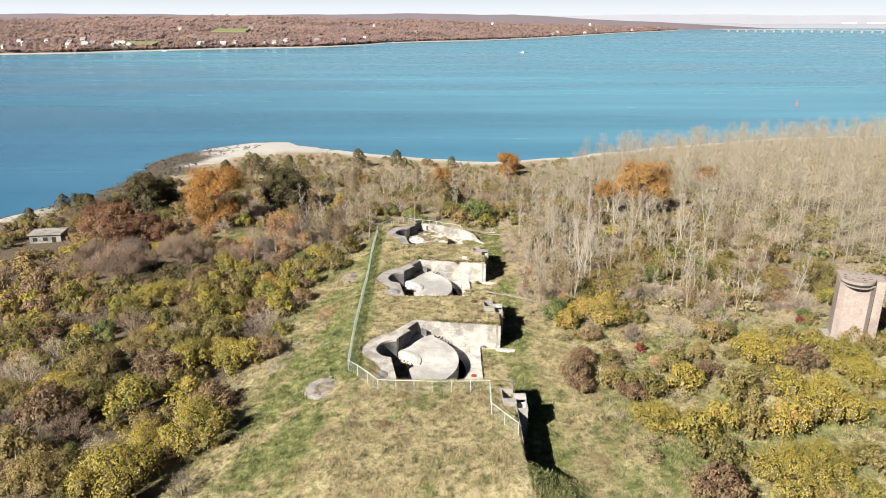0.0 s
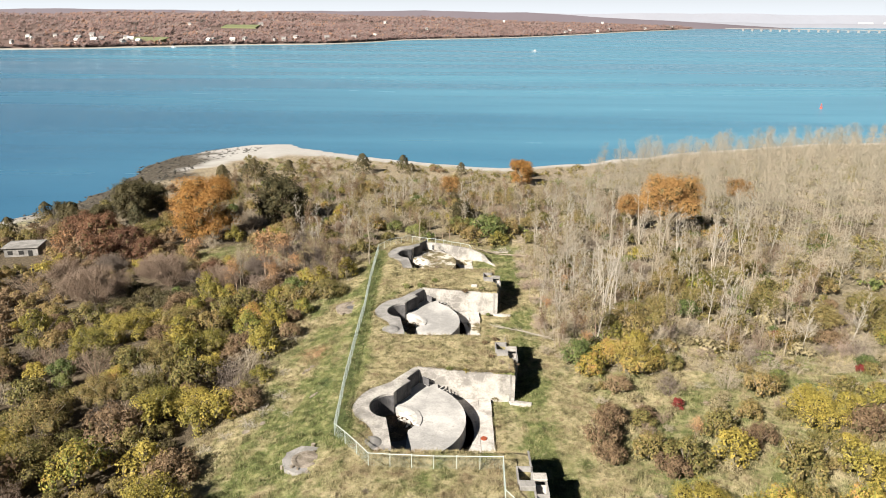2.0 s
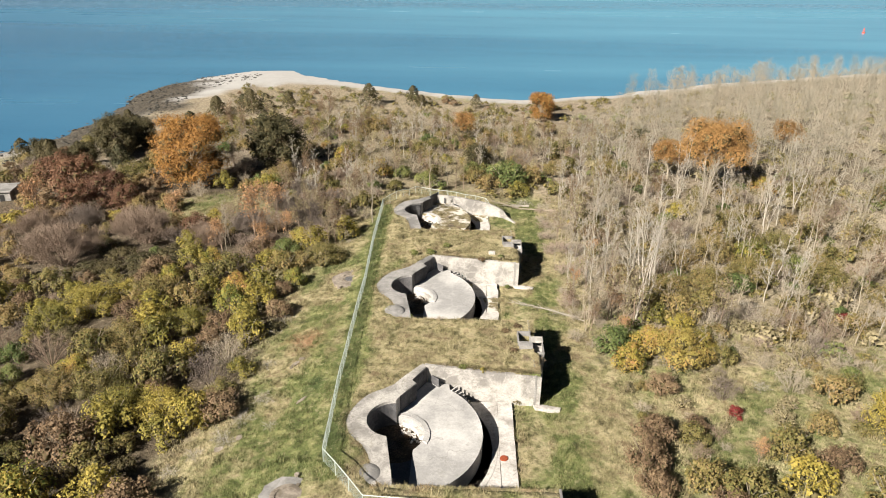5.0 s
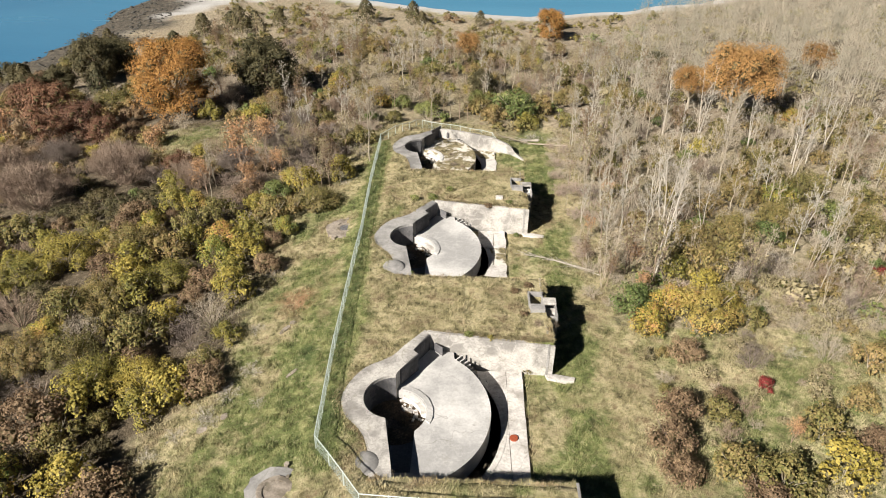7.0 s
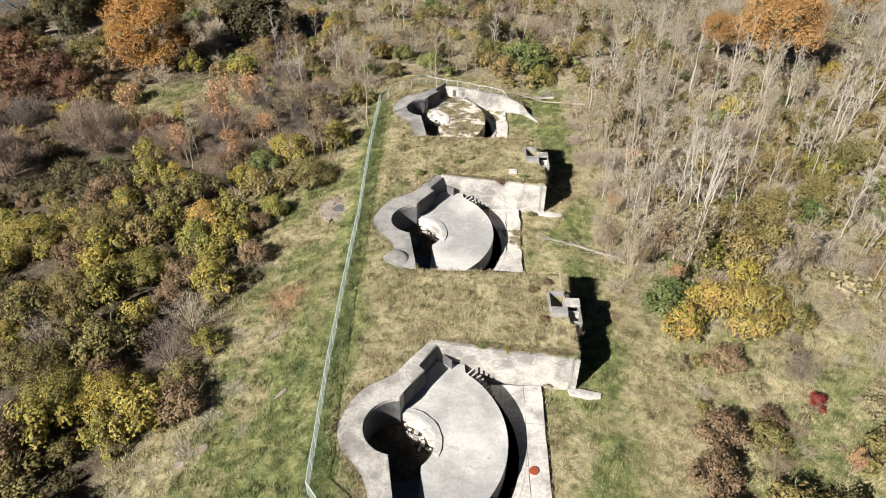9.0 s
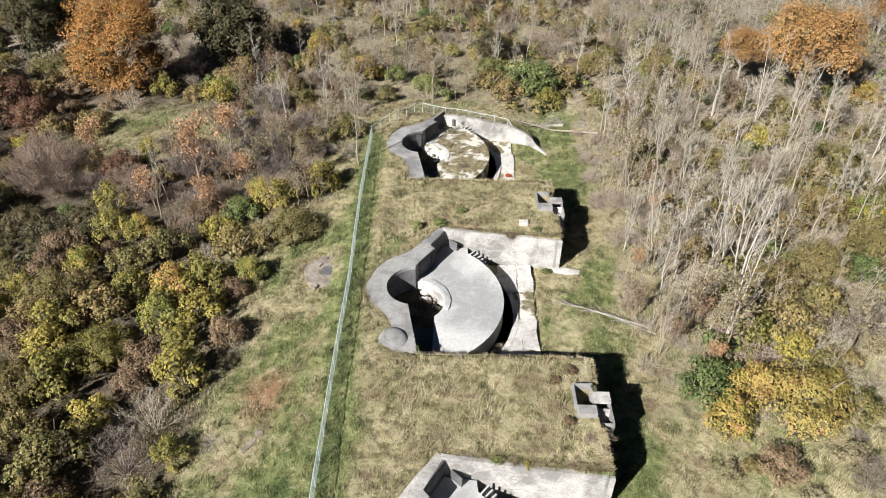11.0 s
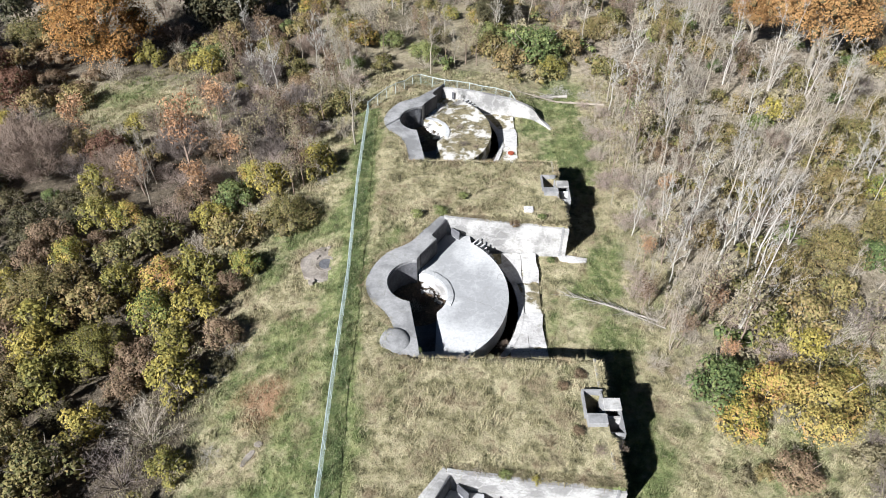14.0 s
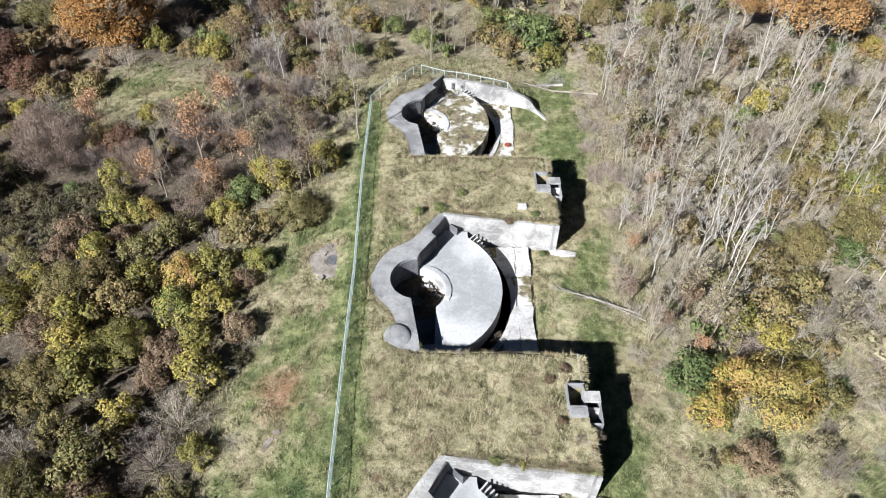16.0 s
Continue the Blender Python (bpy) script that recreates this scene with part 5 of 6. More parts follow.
plant(autumn_shrubs, [(-43.7, 145.0, 2.2), (-35.9, 133.9, 3.3), (-35.3, 128.6, 3.0), (-48.5, 138.2, 2.6), (-26.9, 135.6, 2.2), (-44.2, 87.5, 4.0)], 2.3)
plant(green_shrubs, [(-31.9, 148.7, 2.9), (-8.3, 142.6, 0.8), (-3, 146.2, 0.7)], 2.0)
# behind the yards
plant(rust_shrubs, [(26.0, 111.8, 2.3), (22.8, 102.6, 2.7), (20.8, 97.4, 2.7), (20.7, 93.4, 2.4), (28.3, 104.5, 1.7), (24.8, 161.7, 2.6), (57.4, 100.1, 3.5), (32.3, 68.4, 3.8), (27.9, 90.7, 2.6), (3.1, 207.4, 2.5), (41.4, 97.6, 2.4)], 2.0)
plant(twig_shrubs, [(33.2, 110.6, 2.8), (26.8, 98.9, 1.9), (42.6, 112.3, 3.0), (20.6, 153.3, 2.8), (38.5, 102, 1.9), (50, 121.5, 2.7)], 2.6)
plant(olive_shrubs, [(26.0, 94.3, 2.8), (30.1, 92.7, 3.4), (35.7, 118.7, 2.2), (32.6, 129.3, 3.3), (33.2, 136.3, 4.2), (40.2, 140.1, 3.8), (47.1, 142.0, 4.2), (55.6, 153.6, 4.2), (52.0, 163.4, 4.4), (59.4, 140.1, 4.4), (44.6, 151.2, 3.8), (36.7, 99.7, 3.0), (67.6, 134.9, 4.5), (77.9, 137.4, 5.0), (34.9, 75.1, 3.1)], 2.3, large_olive)
plant(olive_shrubs, [(44.2, 91.7, 3.4), (41.9, 82.4, 3.0), (73.4, 106.0, 2.6), (46.8, 110.4, 2.7), (24.8, 166.4, 2.8), (26.0, 143.4, 2.4), (32.8, 150.5, 3.2), (37.5, 132.9, 3.0), (28.9, 133.8, 2.6), (38.6, 147.2, 3.2), (52.4, 159.7, 3.0), (5.1, 188.1, 3.4), (21.2, 185.2, 3.0), (34.0, 199.2, 4.2), (21.9, 199.3, 3.5)], 2.3, large_olive)
plant(yellow_shrubs, [(37.0, 94.8, 3.2), (29.1, 129.2, 2.4), (43.9, 171.1, 2.8), (29.2, 83.7, 3.7), (33.3, 80.3, 3.4), (41.4, 70.5, 5.0), (46.5, 72.9, 3.6), (53.3, 85.7, 5.4), (50.9, 90.2, 3.3), (51.3, 102.9, 4.8), (65.4, 102.1, 4.2), (64.4, 96.0, 4.2), (31.8, 126.4, 2.3), (12.1, 186.3, 2.7)], 2.3, large_yellow)
plant(green_shrubs, [(21.7, 121.3, 3.4), (57.2, 146.9, 3.0), (9.9, 190.7, 5.2), (1.7, 197.2, 2.9), (24.5, 122.8, 1.9)], 2.0)
plant(autumn_shrubs, [(22.7, 117.5, 3.0), (26.0, 120.9, 2.9), (37.7, 83.1, 3.3), (46.6, 81.8, 3.6), (33.8, 121.5, 2.4)], 2.3)
plant(golden_shrubs, [(29.6, 118.4, 4.7)], 2.5)
plant(tan_shrubs, [(33.2, 113.4, 2.0), (47, 120, 2.0), (39, 106, 1.6), (43, 117, 1.6)], 2.0)
plant(crimson_shrubs, [(33.6, 107, 1.2), (58, 131, 1.2), (66, 118, 1.0)], 1.0)

PLACED += [(-116.5, 196.5, 6.0), (-112, 190, 6.5), (-108, 183, 5.0), (-103, 175, 4.0)]
for x, y, s in ((-126, 202, 1.3), (-121, 206, 1.5), (-113, 207, 1.5), (-108, 203, 1.3), (-128, 195, 1.3), (-125, 189, 1.1), (-122, 213, 1.4), (-129, 208, 1.4)):
    put(R.choice((olive_shrubs, green_shrubs, rust_shrubs)), x, y, s, R)
    PLACED.append((x, y, 2.2 * s))
# the scrub in front of the bank: nearest bushes one by one, the rest as one thicket
EDGE = [(50, -36), (60, -30), (71, -35), (85, -30), (95, -33), (100, -28), (107, -27), (117, -27), (131, -28), (143, -33), (150, -25), (170, -23), (185, -24), (200, -30)]
edge_y, edge_x = zip(*EDGE)
scrub = [shrub("scrub_clump", 130 + i, 2.4, 3.0, 270, (YELLOW, SCRUB, SCRUB, RUST)[i], "scrub", leaf_size=0.24, heaps=4, dense=2.2) for i in range(4)]
scrub.append(bare_shrub("scrub_clump", 135, 2.7, 3.2, 380, BROWN_BARK, "scrub"))
count, thicket = 0, []
for tries in range(9000):
    y = R.uniform(48, 205)
    depth = 2.0 + 85 * R.random() ** 1.25
    x = float(np.interp(y, edge_y, edge_x)) - depth
    r = R.uniform(1.6, 3.0) if R.random() < 0.6 else R.uniform(2.8, 3.7)
    if x < -(0.68 * y + 9) or math.hypot((x + 54) / 14, (y - 178) / 10) < 1 or float(inland(x, y)) < 20 or y > 150 and x > -45 and R.random() < 0.5:
        continue
    if any((x - a) ** 2 + (y - b) ** 2 < ((0.76 if y < 140 else 0.72) * (r + c)) ** 2 for a, b, c in PLACED):
        continue
    PLACED.append((x, y, r))
    patch = float(waves(np.array(x), np.array(y), 26, 51))
    pick = R.random() + 0.18 * patch + 0.35 * max(0.0, (90 - y) / 35)
    far = y > 138
    order = (0, 1, 4, 3, 2) if not far else (1, 4, 3, 0, 2)
    limit = (0.28, 0.66, 0.84, 0.96, 9) if not far else (0.36, 0.66, 0.84, 0.95, 9)
    which = next(o for o, l in zip(order, limit) if pick < l)
    if count < 330 and depth < 48:
        count += 1
        kinds = (yellow_shrubs + yellow_shrubs + autumn_shrubs[:1], olive_shrubs, green_shrubs, rust_shrubs, twig_shrubs)[which]
        put(kinds, x, y, r / 2.25, R, R.uniform(0.8, 1.3))
    else:
        thicket.append((x, y, float(ground_z(x, y)), r / 2.2, R.uniform(0, 6.28), which))


def scatter(n, area, kinds, rmin, rmax, gap=1.0, avoid=(), shore=22):
    """Plants at random, none on top of another."""
    done = 0
    for tries in range(n * 8):
        if done >= n:
            break
        x, y = R.uniform(area[0], area[1]), R.uniform(area[2], area[3])
        if abs(x) > 0.72 * y + 9 or float(inland(x, y)) < shore or any(a < x < b and c < y < d for a, b, c, d in avoid):
            continue
        s = R.uniform(rmin, rmax)
        if not clear_of(x, y, s * 2.2 * gap):
            continue
        PLACED.append((x, y, s * 2.2 * gap))
        done += 1
        r, acc = R.random(), 0
        for protos, share in kinds:
            acc += share
            if r < acc:
                put(protos, x, y, s * R.uniform(0.9, 1.1), R)
                break


BATTERY = ((-22, 19, 50, 182), (-68, -42, 169, 187))
# behind the yards
scatter(70, (15.5, 30, 120, 178), [(rosy_shrubs, 1.0)], 0.45, 0.95, 0.4, ((-22, 15, 50, 190),))
scatter(60, (16.5, 29, 126, 172), [(saplings, 0.75), (brown_trees, 0.25)], 0.7, 1.25, 0.2, ((-22, 15, 50, 190),))
scatter(85, (18.5, 60, 121, 190), [(saplings, 1.0)], 0.75, 1.3, 0.25, BATTERY)
scatter(60, (24, 74, 124, 192), [(bare_trees, 0.7), (brown_trees, 0.3)], 0.7, 1.05, 0.55, BATTERY)
scatter(95, (26, 100, 116, 192), [(tan_shrubs, 0.22), (green_shrubs, 0.16), (autumn_shrubs, 0.08), (olive_shrubs, 0.38), (twig_shrubs, 0.1), (rust_shrubs, 0.06)], 0.6, 1.5, 0.7, BATTERY)
scatter(80, (24, 75, 118, 192), [(twig_shrubs, 0.6), (rosy_shrubs, 0.4)], 0.8, 1.4, 0.42, BATTERY)
scatter(40, (20, 62, 84, 122), [(tan_shrubs, 0.55), (rosy_shrubs, 0.3), (olive_shrubs, 0.15)], 0.25, 0.6, 0.6, BATTERY)
scatter(45, (42, 92, 58, 112), [(yellow_shrubs, 0.25), (olive_shrubs, 0.75)], 0.6, 1.3, 0.9, BATTERY)
scatter(40, (20, 85, 60, 118), [(tan_shrubs, 0.6), (twig_shrubs, 0.2), (olive_shrubs, 0.2)], 0.35, 0.9, 0.9, BATTERY)
scatter(40, (27, 78, 122, 192), [(olive_shrubs, 0.75), (tan_shrubs, 0.25)], 0.7, 1.4, 0.35, BATTERY)
# beyond the last gun
scatter(150, (-45, 48, 184, 255), [(bare_trees, 0.45), (brown_trees, 0.55)], 0.65, 1.0, 0.5, BATTERY)
scatter(150, (-45, 50, 184, 262), [(olive_shrubs, 0.42), (autumn_shrubs, 0.06), (green_shrubs, 0.08), (tan_shrubs, 0.14), (twig_shrubs, 0.3)], 0.7, 1.6, 0.45, BATTERY)
scatter(30, (-46, -19, 150, 196), [(rosy_shrubs, 0.7), (olive_shrubs, 0.3)], 0.8, 1.5, 0.4, ((-17, 19, 50, 182), (-68, -42, 169, 187)))
scatter(45, (-48, -20, 146, 194), [(brown_trees, 0.75), (bare_trees, 0.25)], 0.6, 0.95, 0.6, BATTERY)
scatter(70, (-78, -40, 200, 265), [(olive_shrubs, 0.35), (twig_shrubs, 0.4), (brown_trees, 0.2), (green_shrubs, 0.05)], 0.7, 1.5, 0.5, BATTERY)
scatter(70, (-140, -78, 194, 270), [(cedars, 0.12), (olive_shrubs, 0.46), (rust_shrubs, 0.26), (twig_shrubs, 0.16)], 0.8, 1.5, 0.6, ((-124, -100, 172, 202),), 17)


def joined(name, protos, spots, label, category):
    """Many plants too close together to count, joined into one mesh for each material."""
    root = empty(name, category=category, label=label, kind="stuff")
    piles = {}
    for x, y, z, s, turn, pick in spots:
        c, sn = math.cos(turn) * s, math.sin(turn) * s
        for o in protos[pick].children:
            key = o.data.name
            if key not in piles:
                co = np.empty(len(o.data.vertices) * 3, dtype=np.float32)
                o.data.vertices.foreach_get("co", co)
                fa = np.empty(len(o.data.loops), dtype=np.int32)
                o.data.loops.foreach_get("vertex_index", fa)
                piles[key] = (co.reshape(-1, 3), fa.reshape(len(o.data.polygons), -1), o.data.materials[0], Blend(), o.name.split(".")[0])
            co, fa, mat, blend, _ = piles[key]
            blend.add(np.stack([co[:, 0] * c - co[:, 1] * sn + x, co[:, 0] * sn + co[:, 1] * c + y, co[:, 2] * s + z], 1), fa)
    for co, fa, mat, blend, nm in piles.values():
        tagged(blend.done(nm, mat, root), kind="stuff")
    return root


joined("thicket", scrub, thicket, "dense autumn scrub in yellow, olive and brown", "scrub")


def far_tree(seed, h, spread, material):
    """A lighter bare tree for the woods by the shore."""
    rng = np.random.RandomState(seed)
    root = empty("wood_tree")
    t, f = Blend(), Blend()
    t.tube([(0, 0, -0.5), (0.1, 0.1, h * 0.5), (0.2, -0.1, h)], [0.13, 0.09, 0.02], 4)
    for i in range(5):
        s, a = rng.uniform(0.3, 0.9), rng.uniform(0, 6.28)
        q = spread * (1.2 - s) * rng.uniform(0.7, 1.1)
        p = np.array((0, 0, h * s))
        t.tube([p, p + np.array((q * math.cos(a), q * math.sin(a), q * 1.2))], [0.06, 0.02], 3)
    n = 240
    s, a = rng.uniform(0.25, 1.0, n), rng.uniform(0, 6.28, n)
    q = spread * (1.2 - 0.8 * s) * rng.uniform(0.2, 1.1, n)
    start = np.stack([q * np.cos(a), q * np.sin(a), h * s], 1)
    way = np.stack([np.cos(a) * 0.6, np.sin(a) * 0.6, np.full(n, 0.8)], 1) + rng.normal(0, 0.45, (n, 3))
    end = start + way * rng.uniform(0.5, 1.5, (n, 1))
    side = np.cross(way, rng.normal(size=(n, 3)))
    side *= 0.045 / (np.linalg.norm(side, axis=1, keepdims=True) + 1e-9)
    f.add(np.stack([start - side, start + side, end], 1).reshape(-1, 3), np.arange(3 * n).reshape(-1, 3))
    t.done("trunk", material, root)
    f.done("crown", material, root)
    return root


wood = [far_tree(120 + i, 13.0, 3.2, (WOODBARK, GREY_BARK, WOODBARK)[i]) for i in range(3)]
spots = []
for tries in range(9000):
    if len(spots) >= 900:
        break
    x, y = R.uniform(28, 300), R.uniform(150, 395)
    if x > 0.72 * y + 9 or float(inland(x, y)) < 16 or x < 70 and y < 192 or y > 225 and x < 25 + (y - 225) * 0.45:
        continue
    s = R.uniform(0.65, 1.05) * float(np.interp(x, [30, 80], [0.75, 1.0]))
    spots.append((x, y, float(ground_z(x, y)), s, R.uniform(0, 6.28), R.randrange(3)))
joined("shore_woodland", wood, spots, "bare grey woodland running down to the shore", "woods")

low = [shrub("low_growth", 140 + i, 2.2, 2.0, 70, (TAN, SCRUB, GREEN, RUST)[i], "growth", TWIG, 0.28, 3, 1.7) for i in range(4)]
low.append(bare_shrub("low_growth", 145, 2.6, 2.6, 140, TWIG, "growth"))
spots = []
for tries in range(14000):
    if len(spots) >= 1050:
        break
    x, y = R.uniform(-95, 200), R.uniform(116, 335)
    d = float(inland(x, y))
    if d < 12 or x > 0.72 * y + 9 or y < 182 and (x < 22 or x > 110) or y < 194 and x < -20 or y < 182 and R.random() < 0.1 or x < -50 and y < 240 or y > 262 and x < 15 and R.random() < 0.35:
        continue
    big = R.uniform(0.6, 1.5) if y < 250 or x > 30 else R.uniform(0.4, 1.15)
    spots.append((x, y, float(ground_z(x, y)), big, R.uniform(0, 6.28), R.choice((0, 0, 1, 1, 1, 1, 2, 4, 4, 4))))
for tries in range(900):
    x, y = R.uniform(-95, 25), R.uniform(236, 325)
    if len(spots) < 1360 and float(inland(x, y)) > 13 and clear_of(x, y, 1.0):
        spots.append((x, y, float(ground_z(x, y)), R.uniform(0.5, 1.3), R.uniform(0, 6.28), R.choice((0, 1, 1, 1, 3, 4, 4))))
joined("undergrowth", low, spots, "tangled straw and olive undergrowth beneath bare trees", "undergrowth")
brush = [bare_shrub("brush_pile", 66, 2.4, 1.6, 420, DEADWOOD, "low pile of bleached dead twigs by the scrub")]
for x, y, s in ((-21.6, 99.1, 0.5), (-25.9, 96.8, 0.6), (-25.8, 124.2, 0.9), (-27, 121, 0.7), (-28.5, 146.3, 0.6), (-20.7, 151.4, 0.6), (-29.5, 145.6, 0.5), (-25.2, 101, 0.8), (-23.8, 104.5, 0.7), (-26.8, 98, 0.8), (-29, 95.5, 0.7), (-25, 112, 0.6), (-31, 93, 0.6), (27, 121, 0.8), (34, 127, 0.9), (45, 134, 1.0), (31, 133, 0.8), (39, 113, 0.7), (13, 180.5, 1.0), (17, 179, 0.9)):
    put(brush, x, y, s, R, 0.45)
for k in range(3):
    x, y, z = WELL[0] + SHIFT * k, WELL[1] + PITCH * k, -1.5 - SINK * k
    put(rust_shrubs if k < 2 else tan_shrubs, x + 0.9, y + 0.3, 0.5, R, 0.5, z)
    put(twig_shrubs, x - 0.3, y - 0.9, 0.5, R, 0.5, z)
    for a in (-18, -28, -36, -47):
        put(twig_shrubs, PIVOT[0] + SHIFT * k + 11.2 * math.cos(radians(a)), PIVOT[1] + PITCH * k + 11.2 * math.sin(radians(a)), R.uniform(0.2, 0.36), R, 0.8, -2.95 - SINK * k)
for i in range(16):
    a, q = R.uniform(-60, 50), R.uniform(4.5, 10)
    put(R.choice((tan_shrubs, twig_shrubs, tan_shrubs)), PIVOT[0] + SHIFT * 2 + q * math.cos(radians(a)), PIVOT[1] + PITCH * 2 + q * math.sin(radians(a)), R.uniform(0.15, 0.4), R, 0.6, -0.42 - SINK * 2)
for protos, x, y, z, q in ((green_shrubs, 0.1, 109.3, 1.7, 0.32), (yellow_shrubs, 2.6, 109.0, 1.6, 0.22), (tan_shrubs, 3.6, 108.9, 1.6, 0.2), (twig_shrubs, -2.2, 109.5, 1.75, 0.22), (rust_shrubs, 3.0, 141.5, 1.1, 0.34), (green_shrubs, -5.6, 143.4, 1.2, 0.5), (green_shrubs, 6.2, 142.6, 1.2, 0.3),
                            (twig_shrubs, 10.0, 112.3, 0.9, 0.34), (twig_shrubs, 9.8, 110.6, 0.9, 0.26), (twig_shrubs, -6.9, 89.5, 1.5, 0.22), (green_shrubs, -7.4, 122.6, 1.1, 0.2), (green_shrubs, 7.4, 139.8, -3.0, 0.3), (tan_shrubs, 0.8, 107.6, -2.4, 0.25), (tan_shrubs, 7.0, 108.2, -2.5, 0.3)):
    put(protos, x, y, q, R, 0.8, z)
for x, y, q in ((-11.6, 76.2, 0.42), (-7.4, 76.6, 0.42), (-8.8, 80.6, 0.22), (-3.2, 121.2, 0.3), (7.5, 119.6, 0.35), (5.8, 118.2, 0.3), (-4.4, 78.5, 0.2), (6.6, 113.5, 0.3), (8.0, 111.5, 0.35)):
    put(R.choice((rust_shrubs, twig_shrubs)), x, y, q, R, 0.7)
retire(brambles + brush + large_yellow + large_olive + autumn_shrubs + golden_shrubs + rosy_shrubs + peach_trees + saplings + wood + low + scrub + yellow_shrubs + olive_shrubs + green_shrubs + tan_shrubs + rust_shrubs + crimson_shrubs + twig_shrubs + grey_shrubs + bare_trees + brown_trees + white_trees + cedars + orange_trees + russet_trees + dark_trees + brown_oaks)


# fallen branches
def fallen_branch(points, r, seed, label, material=DEADWOOD):
    rng = np.random.RandomState(seed)
    root = empty("fallen_branch", category="branch", group="fallen branches", label=label)
    b = Blend()
    pts = [np.array((x, y, float(ground_z(x, y)) + 0.25 + 0.1 * i)) for i, (x, y) in enumerate(points)]
    b.tube(pts, [r * (1 - 0.8 * i / (len(pts) - 1)) for i in range(len(pts))], 6)
    b.done("trunk", material, root, True)
    b = Blend()
    for i in range(46):
        s = rng.uniform(0.25, 1.0) * (len(pts) - 1)
        j = min(len(pts) - 2, int(s))
        p = pts[j] + (pts[j + 1] - pts[j]) * (s - j)
        way = pts[-1] - pts[0]
        way = way / np.linalg.norm(way) + rng.normal(0, 0.45, 3) * np.array((1, 1, 0.35)) + np.array((0, 0, 0.1))
        b.tube([p, p + way * rng.uniform(0.6, 1.8)], [r * 0.3, r * 0.06], 3)
    b.done("crown", material, root)


fallen_branch([(18.0, 130.6), (14.5, 132.0), (11.5, 133.0), (8.4, 133.9)], 0.13, 1, "bleached fallen branch lying across the grass")
fallen_branch([(18.6, 129.5), (16.0, 131.0), (13.5, 132.4)], 0.07, 2, "thin bleached branch beside a larger one")
fallen_branch([(19.5, 176.3), (12.1, 177.0), (6.0, 178.2)], 0.2, 3, "grey fallen log behind the fence", TWIG)
fallen_branch([(14.0, 179.0), (10.0, 178.4)], 0.3, 4, "pale split log behind the fence")

def field_stone(x, y, w, d, turn):
    """A pale weathered slab of stone lying in the turf."""
    root = empty("field_stone", pose(x, y, float(ground_z(x, y)), 6, -4, turn), category="stone", group="field stones", label="pale weathered stone slab lying in rough grass")
    r = random.Random(int(x * 7 + y))
    part("slab", prism([(w * r.uniform(0.85, 1.1) * math.cos(a), d * r.uniform(0.85, 1.1) * math.sin(a)) for a in np.linspace(0, 5.6, 9)], -0.3, 0.12, 0.06), EARTHY, root)


for x, y, w, d, turn in ((-21.6, 111.6, 1.0, 0.3, 62), (-20.9, 112.9, 0.4, 0.3, 0), (-18.8, 103.3, 0.9, 0.2, 55), (-26.4, 95.9, 0.6, 0.4, 20), (-24.6, 97.6, 0.5, 0.35, 70)):
    field_stone(x, y, w, d, turn)

# stones on the tide flats
def stones(name, n, spots, lo, hi, material, label, category):
    r = np.random.RandomState(77)
    base = np.array([(1, 0, 0), (-1, 0, 0), (0, 1, 0), (0, -1, 0), (0, 0, 1), (0, 0, -1)], dtype=float)
    tri = np.array([(0, 2, 4), (2, 1, 4), (1, 3, 4), (3, 0, 4), (2, 0, 5), (1, 2, 5), (3, 1, 5), (0, 3, 5)])
    b = Blend()
    for i in range(n):
        x, y = spots(r)
        s = lo + (hi - lo) * r.uniform() ** 3
        w = base * r.uniform(0.6, 1.2, (6, 3)) * s * np.array((1.2, 1.2, 0.42))
        a = r.uniform(0, 6.28)
        w = np.stack([w[:, 0] * math.cos(a) - w[:, 1] * math.sin(a), w[:, 0] * math.sin(a) + w[:, 1] * math.cos(a), w[:, 2]], 1)
        b.add(w + np.array((x, y, float(ground_z(x, y)) + 0.1 * s)), tri)
    return tagged(b.done(name, material), label, category, kind="stuff")


def tide_spot(r):
    for i in range(50):
        x, y = r.uniform(-160, -95), r.uniform(225, 365)
        if -9 < float(inland(x, y)) < 24:
            break
    return x, y


stones("tide_stones", 1500, tide_spot, 0.2, 0.95, WET, "dark weed-grown stones on the tide flat", "stones")

# long grass over the banks and the yards
rng = np.random.RandomState(9)


